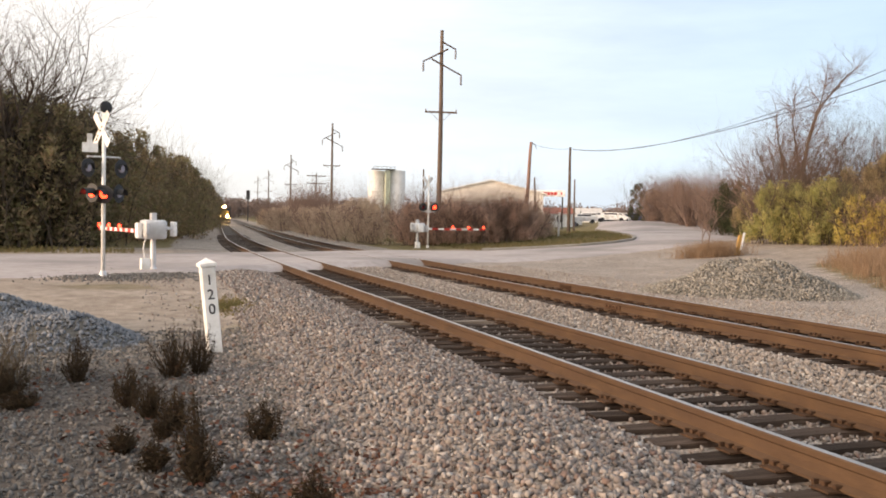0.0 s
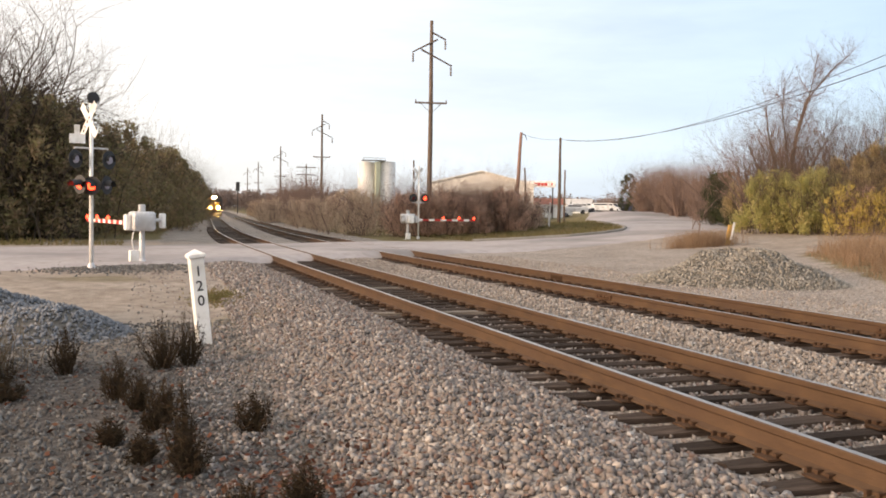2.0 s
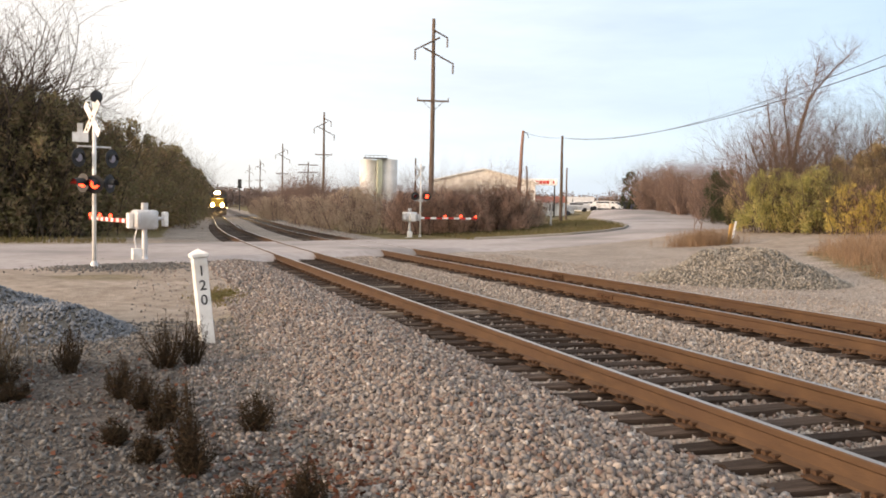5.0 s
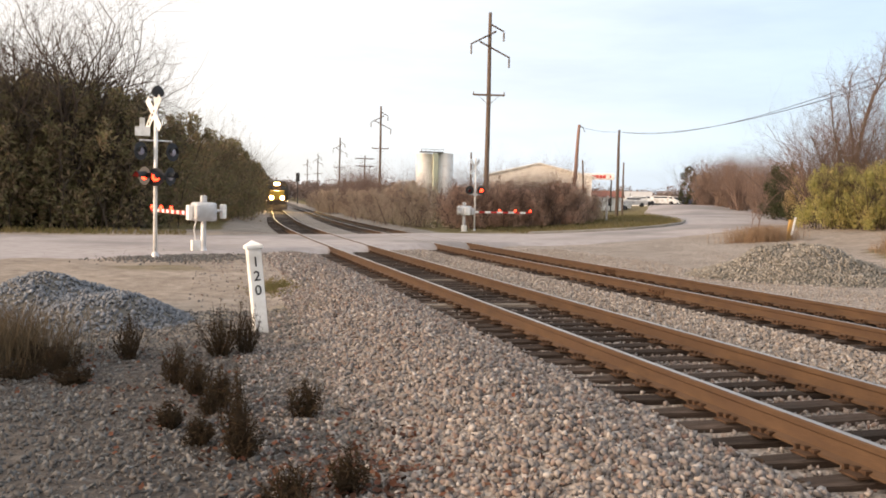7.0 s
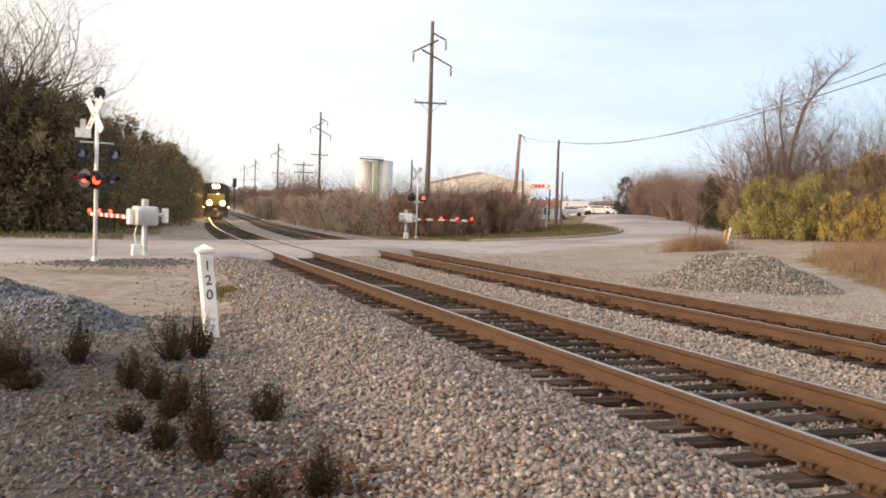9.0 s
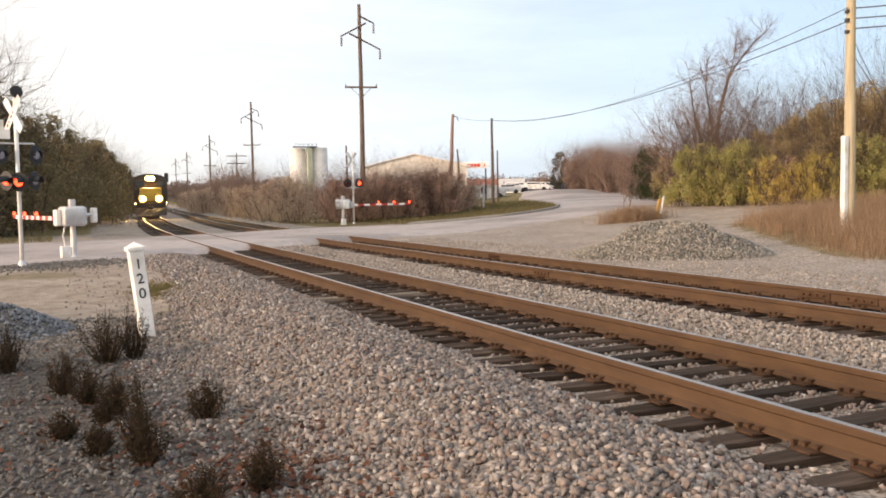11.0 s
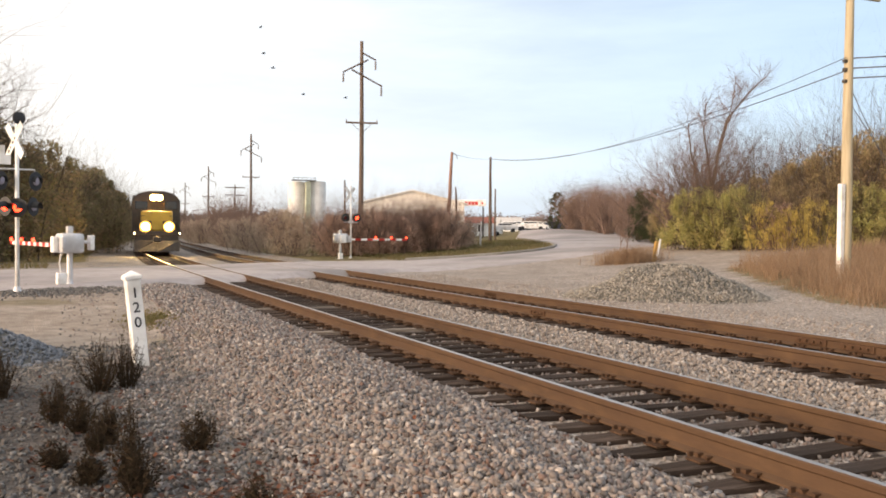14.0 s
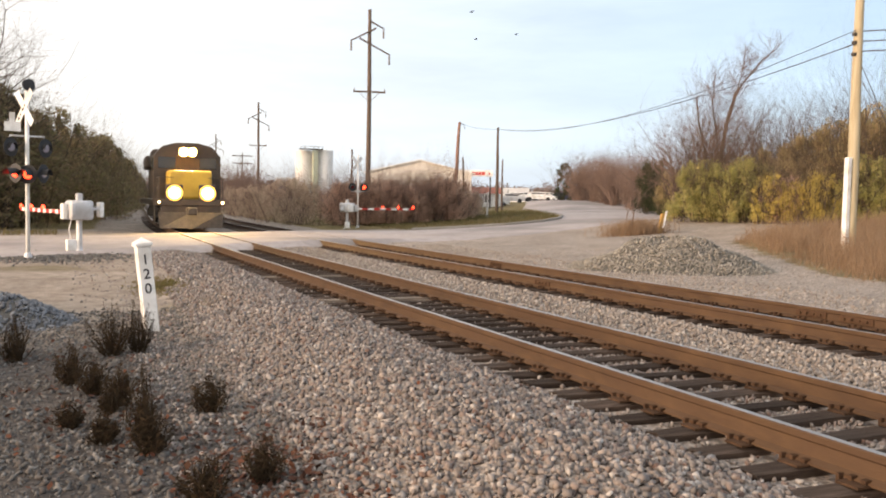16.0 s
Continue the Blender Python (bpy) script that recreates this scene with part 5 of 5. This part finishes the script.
def fallen_leaves():
    rr = random.Random(12)
    b = Build()
    for k in range(1250):
        if k < 620:
            x, y = rr.gauss(-3.95, 0.4), rr.gauss(7.7, 0.75)
        elif k < 1150:
            wx, wy, _, _ = WEEDS[rr.randrange(len(WEEDS))]
            x, y = rr.gauss(wx, 0.4), rr.gauss(wy, 0.5)
        else:
            x, y = rr.uniform(-7.5, -2.2), rr.uniform(5, 15)
        s = rr.uniform(0.015, 0.042)
        c = Vector((x, y, ground_z(x, y) + 0.02 + 0.025 * rr.random()))
        a = Vector((rr.gauss(0, 1), rr.gauss(0, 1), rr.gauss(0, 0.4))).normalized() * s
        o = a.cross(Vector((rr.gauss(0, 0.4), rr.gauss(0, 0.4), 1))).normalized() * s * 0.7
        b.quad(tuple(c - a), tuple(c + o), tuple(c + a), tuple(c - o))
    single("fallen_leaves", b, M_DEADLEAF, Matrix(), "scattered russet dead leaves on gravel", "leaves", kind="stuff")


fallen_leaves()

# ---- roadside things ----
mk = thing("marker_post", pose(19.3, 35.0, ground_z(19.3, 35.0) - 0.1, 0, 12, 0), "leaning brown marker post with a white face", "post")
b = Build()
b.box((-0.13, -0.06, 0), (0.1, 0.06, 1.0), 0, 0.02)
part("post", b, M_YELLOW_BROWN, mk)
b = Build()
b.box((0.02, -0.085, 0.35), (0.12, -0.062, 1.15), 0, 0.01)
part("face", b, M_WHITE, mk, "white strip")


def stake(x, y, h, material, label, tip=None):
    s_ = thing("stake", pose(x, y, ground_z(x, y) - 0.1, 0, 2, 0), label, "post")
    b = Build()
    b.box((-0.06, -0.05, 0), (0.06, 0.05, h), 0, 0.012)
    part("post", b, material, s_)
    if tip:
        b = Build()
        b.box((-0.065, -0.055, h * 0.72), (0.065, 0.055, h + 0.03), 0, 0.012)
        part("tip", b, tip, s_, "faded red tip")


stake(19.9, 60.6, 1.9, M_WHITE, "white marker stake with a red tip in brush", M_RED)
stake(23.4, 61.5, 1.9, M_SILVER, "grey metal stake on the grass island")
sapling = bare_tree(63, 3.4, 2, 0.035, M_TWIG_PINK, "slim bare sapling in dry grass", stems=2, spread=0.4, first=0.6)
place(sapling, [(18.0, 35.6, 0, 1.0)])


def kerb():
    pts = [p for p in ROAD_FAR if p[0] > 12.5 and p[1] < 80]
    b = Build()
    for k, p in enumerate(pts):
        q = pts[min(k + 1, len(pts) - 1)] - pts[max(k - 1, 0)]
        n = np.array((-q[1], q[0])) / np.linalg.norm(q)
        z = road_z(p[0], p[1])
        for o, h in ((0.0, -0.1), (0.0, 0.10), (0.03, 0.13), (0.16, 0.13), (0.18, -0.1)):
            b.v.append((p[0] + n[0] * o, p[1] + n[1] * o, z + h))
    for k in range(len(pts) - 1):
        for j in range(4):
            i = k * 5 + j
            b.f.append((i, i + 5, i + 6, i + 1))
            b.m.append(0)
    single("kerb", b, M_KERB, Matrix(), "worn concrete kerb round the grass island", "kerb", kind="structure")


M_KERB = mat("worn_concrete", [(0.24, 0.22, 0.20), (0.34, 0.32, 0.29)], 4, 7, 0.9, 0, 0.3, 30, (0.26, 0.24, 0.21), 0.7)
kerb()


def sign_board():
    s = thing("roadside_sign", pose(45.2, 110.0, 0.8, 0, 0, -28), "white advertising sign with red lettering bars on posts", "sign")
    b = Build()
    b.box((-1.95, -0.1, 4.35), (1.95, 0.1, 5.2), 0, 0.03)
    part("panel", b, M_WHITE, s)
    for k, (x, w, h) in enumerate(((-1.7, 0.25, 0.3), (-1.35, 0.3, 0.3), (-0.85, 0.42, 0.42), (-0.35, 0.35, 0.42), (0.08, 0.35, 0.42), (0.5, 0.4, 0.42), (1.4, 0.18, 0.3))):
        b = Build()
        b.box((x, -0.12, 4.75 - h / 2), (x + w, -0.102, 4.75 + h / 2))
        part("lettering_bar", b, M_RED, s)
    for x in (-1.6, 1.6):
        b = Build()
        b.box((x - 0.09, -0.08, -0.5), (x + 0.09, 0.08, 4.4))
        part("post", b, M_STEEL, s)


sign_board()


def house(x, y, w, d, e, g, roof, label):
    h = thing("small_building", pose(x, y, ground_z(x, y), 0, 0, -30), label, "building", "far buildings")
    b = Build()
    b.box((-w, 0, -0.5), (w, d, e))
    b.v += [(-w, 0, e), (-w, d, e), (-w, d / 2, g), (w, 0, e), (w, d, e), (w, d / 2, g)]
    n = len(b.v) - 6
    b.f += [(n, n + 1, n + 2), (n + 4, n + 3, n + 5)]
    b.m += [0, 0]
    part("wall", b, M_WHITE, h)
    r = Build()
    o = 0.25
    r.quad((-w - o, -o, e - 0.1), (w + o, -o, e - 0.1), (w + o, d / 2, g + 0.05), (-w - o, d / 2, g + 0.05))
    r.quad((w + o, d + o, e - 0.1), (-w - o, d + o, e - 0.1), (-w - o, d / 2, g + 0.05), (w + o, d / 2, g + 0.05))
    part("roof", r, roof, h)
    for k in range(3):
        q = Build()
        q.box((-w * 0.7 + k * w * 0.55, -0.03, 0.9), (-w * 0.7 + k * w * 0.55 + 0.8, -0.004, 1.9))
        part("window", q, M_GLASS, h)


M_ROOF_RED = plain("red_brown_roof", (0.34, 0.12, 0.08), 0.8)
M_ROOF_GREY = plain("pale_grey_roof", (0.52, 0.50, 0.48), 0.8)
house(50.5, 122.0, 3.4, 5, 2.2, 3.0, M_ROOF_RED, "low white building with a red roof")
house(78.0, 178.0, 5, 6, 2.6, 3.6, M_ROOF_GREY, "far low white building with a pale roof")
house(95.0, 200.0, 5, 6, 2.8, 3.8, M_ROOF_GREY, "far low white building with a pale roof")


def parked_car(paint, label):
    c = thing("parked_car", Matrix(), label, "car", "parked cars")
    b = Build()
    side = [(-2.2, 0.3), (2.2, 0.3), (2.25, 0.75), (1.3, 0.92), (0.75, 1.4), (-1.2, 1.42), (-1.9, 0.95), (-2.25, 0.85)]
    for yy in (-0.85, 0.85):
        for xx, zz in side:
            b.v.append((xx, yy * (0.85 if zz > 1 else 1), zz))
    b.f += [tuple(range(8)), tuple(reversed(range(8, 16)))] + [(k, 8 + k, 8 + (k + 1) % 8, (k + 1) % 8) for k in range(8)]
    b.m += [0] * 10
    part("body", b, paint, c)
    for sgn in (-1, 1):
        q = Build()
        q.box((-1.2, sgn * 0.80 - 0.01, 0.98), (0.8, sgn * 0.80 + 0.012, 1.3))
        part("side_window", q, M_GLASS, c)
        for xx in (-1.4, 1.4):
            w = Build()
            w.lathe((xx, sgn * 0.75, 0.32), (0, sgn, 0), [(0, 0.32), (0.14, 0.32), (0.15, 0.18)], 14)
            part("wheel", w, M_BLACK, c)
    return c


cr = random.Random(8)
car_paints = ((M_WHITE, "white car parked in a far lot"), (M_SILVER, "silver car parked in a far lot"), (plain("dark_blue_paint", (0.04, 0.05, 0.09), 0.3), "dark blue car parked in a far lot"))
lots = [parked_car(p, l) for p, l in car_paints]
for k in range(15):
    t = k / 14
    x, y = 51 + 24 * t + cr.uniform(-0.5, 0.5), 124 + 6 * t + cr.uniform(-2, 2)
    m = pose(x, y, ground_z(x, y), 0, 0, cr.choice((-30, 150)) + cr.uniform(-8, 8))
    if k < 3:
        lots[k].matrix_basis = m
    else:
        copy_thing(lots[cr.choice((0, 0, 1, 1, 2))], m)

sgn_mast = thing("trackside_signal", pose(21.4, 250.0, 0.0), "distant dark railway signal mast", "railway signal")
b = Build()
b.lathe((0, 0, -0.2), (0, 0, 1), [(0, 0.15), (8.2, 0.12)], 8)
part("mast", b, M_BLACK, sgn_mast)
b = Build()
b.box((-0.5, -0.2, 6.6), (0.5, 0.2, 9.0), 0, 0.1)
part("signal_head", b, M_BLACK, sgn_mast)
hut = thing("equipment_hut", pose(29.6, 149.0, 0.5), "pale metal equipment hut beside the tanks", "hut")
b = Build()
b.box((-1.8, 0, -0.4), (1.4, 3, 4.6), 0, 0.05)
part("wall", b, M_TANK, hut)
b = Build()
b.box((-2.0, -0.2, 4.6), (1.6, 3.2, 4.8), 0, 0.05)
part("roof", b, M_BARN_ROOF, hut)


# ---- locomotive ----
def locomotive():
    """Front at the origin, body trailing along +y."""
    t = thing("locomotive", Matrix(), "dark diesel locomotive, nose golden for glare, with blazing headlights", "locomotive")
    f = Build()
    f.box((-1.5, 0.0, 1.15), (1.5, 21.0, 1.45), 0, 0.03)
    f.box((-1.35, 0.1, 0.75), (1.35, 0.35, 1.2), 0, 0.03)
    part("underframe", f, M_LOCO_DARK, t)
    p = Build()
    p.v += [(-1.4, -0.15, 0.12), (0, -0.45, 0.12), (1.4, -0.15, 0.12), (1.45, 0.0, 0.85), (0, -0.05, 0.85), (-1.45, 0.0, 0.85), (-1.4, 0.05, 0.12), (1.4, 0.05, 0.12), (1.45, 0.1, 0.85), (-1.45, 0.1, 0.85)]
    p.f += [(0, 1, 4, 5), (1, 2, 3, 4), (2, 7, 8, 3), (0, 5, 9, 6), (5, 4, 3, 8, 9), (0, 6, 7, 2, 1), (6, 9, 8, 7)]
    p.m += [0] * 7
    part("snowplough", p, M_STEEL, t)
    c = Build()
    c.box((-0.16, -0.75, 0.78), (0.16, 0.1, 1.05), 0, 0.04)
    c.box((-0.26, -0.95, 0.74), (0.2, -0.6, 1.09), 0, 0.06)
    part("coupler", c, M_STEEL, t)
    n = Build()
    n.box((-1.0, 0.55, 1.45), (1.0, 2.2, 2.8), 0, 0.12)
    part("nose", n, M_NOSE_GLARE, t, "short nose, golden for headlight glare")
    cab = Build()
    prof = [(-1.55, 1.45), (1.55, 1.45), (1.55, 3.52), (1.15, 3.98), (0.5, 4.15), (-0.5, 4.15), (-1.15, 3.98), (-1.55, 3.52)]
    for y in (2.0, 4.6):
        for x, z in prof:
            cab.v.append((x, y, z))
    cab.f += [tuple(reversed(range(8))), tuple(range(8, 16))] + [(k, (k + 1) % 8, 8 + (k + 1) % 8, 8 + k) for k in range(8)]
    cab.m += [0] * 10
    cb = part("cab", cab, M_LOCO_DARK, t)
    for x0, x1 in ((-1.35, -0.55), (0.55, 1.35)):
        w = Build()
        w.box((x0, 1.95, 2.92), (x1, 1.99, 3.46), 0, 0.02)
        fr = part("windscreen", w, M_GLASS, cb)
    for s in (-1, 1):
        w = Build()
        w.box((s * 1.56 - 0.02, 2.5, 2.85), (s * 1.56 + 0.02, 4.1, 3.45), 0, 0.01)
        part("side_window", w, M_GLASS, cb)
    h = Build()
    h.box((-1.0, 4.6, 1.45), (1.0, 20.0, 3.92), 0, 0.15)
    h.box((-1.5, 4.6, 3.2), (1.5, 7.0, 3.95), 0, 0.12)
    h.box((-1.35, 15.5, 3.3), (1.35, 19.5, 4.1), 0, 0.15)
    part("long_hood", h, M_LOCO_DARK, t)
    lb = Build()
    lb.box((-0.46, 1.75, 3.48), (0.46, 2.05, 3.92), 0, 0.05)
    hb_ = part("headlight_box", lb, M_LOCO_DARK, t)
    for x in (-0.2, 0.2):
        l = Build()
        l.lathe((x, 1.76, 3.70), (0, -1, 0), [(0, 0.17), (0.03, 0.15), (0.05, 0.08)], 16)
        hd = part("headlight", l, M_LAMP, hb_, "blazing headlight")
        # added glow ring, imitates glare round the lens
        l = Build()
        l.lathe((x, 1.755, 3.70), (0, -1, 0), [(0, 0.17), (0.01, 0.22), (0.02, 0.22), (0.015, 0.16)], 18)
        part("headlight_glare_ring", l, M_GLARE_RING, hb_)
    for x in (-0.74, 0.74):
        l = Build()
        l.box((x - 0.39, -0.02, 1.35), (x + 0.39, 0.2, 2.13), 0, 0.06)
        d = part("ditch_light_housing", l, M_LOCO_DARK, t)
        l = Build()
        l.lathe((x, -0.02, 1.74), (0, -1, 0), [(0, 0.19), (0.03, 0.17), (0.05, 0.08)], 16)
        part("ditch_light", l, M_LAMP, d, "blazing ditch light")
        # two added glow rings, bright then amber, imitate the glare's falloff
        l = Build()
        l.lathe((x, -0.022, 1.74), (0, -1, 0), [(0, 0.2), (0.01, 0.28), (0.02, 0.28), (0.015, 0.2)], 24)
        part("ditch_glare_ring", l, M_GLARE_RING, d)
        l = Build()
        l.lathe((x, -0.022, 1.74), (0, -1, 0), [(0, 0.27), (0.006, 0.37), (0.012, 0.37), (0.01, 0.27)], 24)
        part("ditch_glare_outer_ring", l, M_GLARE_OUTER, d)
    for x in (-1.42, 1.42):
        hr = Build()
        for z in (1.95, 2.45):
            hr.tube([(x, 0.1, z), (x, 2.0, z)], [0.02, 0.02], 6)
        for y in (0.1, 1.0, 1.9):
            hr.tube([(x, y, 1.4), (x, y, 2.45)], [0.02, 0.02], 6)
        hr.tube([(x, 0.1, 2.45), (x * 0.55, 0.1, 2.45)], [0.02, 0.02], 6)
        part("handrail", hr, M_STEEL, t)
        st = Build()
        for z in (0.35, 0.65, 0.95):
            st.box((x - 0.18, 0.25, z), (x + 0.12, 0.6, z + 0.04))
        st.box((x - 0.2, 0.24, 0.3), (x - 0.17, 0.62, 1.2))
        part("steps", st, M_STEEL, t)
        mk = Build()
        mk.lathe((x, 0.0, 1.3), (0, -1, 0), [(0, 0.05), (0.04, 0.04)], 10)
        part("marker_light", mk, M_AMBER, t)
    for y0 in (3.2, 16.5):
        tr = Build()
        tr.box((-1.15, y0 - 1.9, 0.35), (-0.95, y0 + 1.9, 0.85), 0, 0.05)
        tr.box((0.95, y0 - 1.9, 0.35), (1.15, y0 + 1.9, 0.85), 0, 0.05)
        tr.box((-0.9, y0 - 0.3, 0.5), (0.9, y0 + 0.3, 0.9), 0, 0.05)
        truck = part("truck_frame", tr, M_STEEL, t)
        for dy in (-1.6, 0.0, 1.6):
            wh = Build()
            for s in (-1, 1):
                wh.lathe((s * 0.69, y0 + dy, 0.52), (s, 0, 0), [(0, 0.54), (0.03, 0.52), (0.13, 0.51), (0.135, 0.2)], 24)
            wh.tube([(-0.7, y0 + dy, 0.52), (0.7, y0 + dy, 0.52)], [0.09, 0.09], 10)
            part("wheelset", wh, M_STEEL, truck)
    ft = Build()
    ft.box((-1.3, 6.5, 0.45), (1.3, 13.0, 1.15), 0, 0.12)
    part("fuel_tank", ft, M_LOCO_DARK, t)
    return t


def bird():
    """A small dark bird in flight with raised wings."""
    t = thing("bird", Matrix(), "small dark bird flying high over the tracks", "bird", "birds")
    b = Build()
    b.tube([(0, -0.15, 0), (0, -0.07, 0.01), (0, 0.05, 0), (0, 0.16, 0)], [0.01, 0.035, 0.03, 0.007], 8)
    part("body", b, M_BLACK, t)
    for s_ in (-1, 1):
        w = Build()
        w.box((0.02, -0.06, -0.005), (0.19, 0.05, 0.005), 0, 0.004, pose(0, 0, 0.02, 0, -22, 0) if s_ > 0 else pose(0, 0, 0.02, 0, 0, 180) @ pose(0, 0, 0, 0, -22, 0))
        part("wing", w, M_BLACK, t)
    return t


BIRDS = [bird()]
for k in range(4):
    BIRDS.append(copy_thing(BIRDS[0], Matrix()))
LOCO = locomotive()


def motions():
    rows = []
    for k in range(0, 33):
        t = k * 0.5
        y = 44.5 + 9.5 * (16 - t)
        h = (track_x(y + 16) - track_x(y + 3)) / 13
        rows.append((t, pose(track_x(y + 3) - 3 * h, y, RAIL_TOP, 0, 0, -math.degrees(math.atan(h)))))
    walk(LOCO, rows)
    # a loose flock crossing high over the line
    for k, (x, y, z, late) in enumerate(((-3.3, 60, 12.4, 0), (-2.0, 62, 10.9, 0.1), (-2.6, 58, 8.9, 0.05), (1.1, 66, 8.6, 0), (4.4, 64, 8.8, 0.1))):
        flight = []
        for t in (0, 4, 8, 11, 12, 13, 14, 15, 16):
            f = t - 12.5 - late
            flight.append((t, pose(x + 7.0 * f, y + 0.8 * f, z + 1.9 * max(f, -1.5) + 0.4 * math.sin(t * 1.3 + k), 6 * math.sin(t + k), 0, -80)))
        walk(BIRDS[k], flight)


motions()
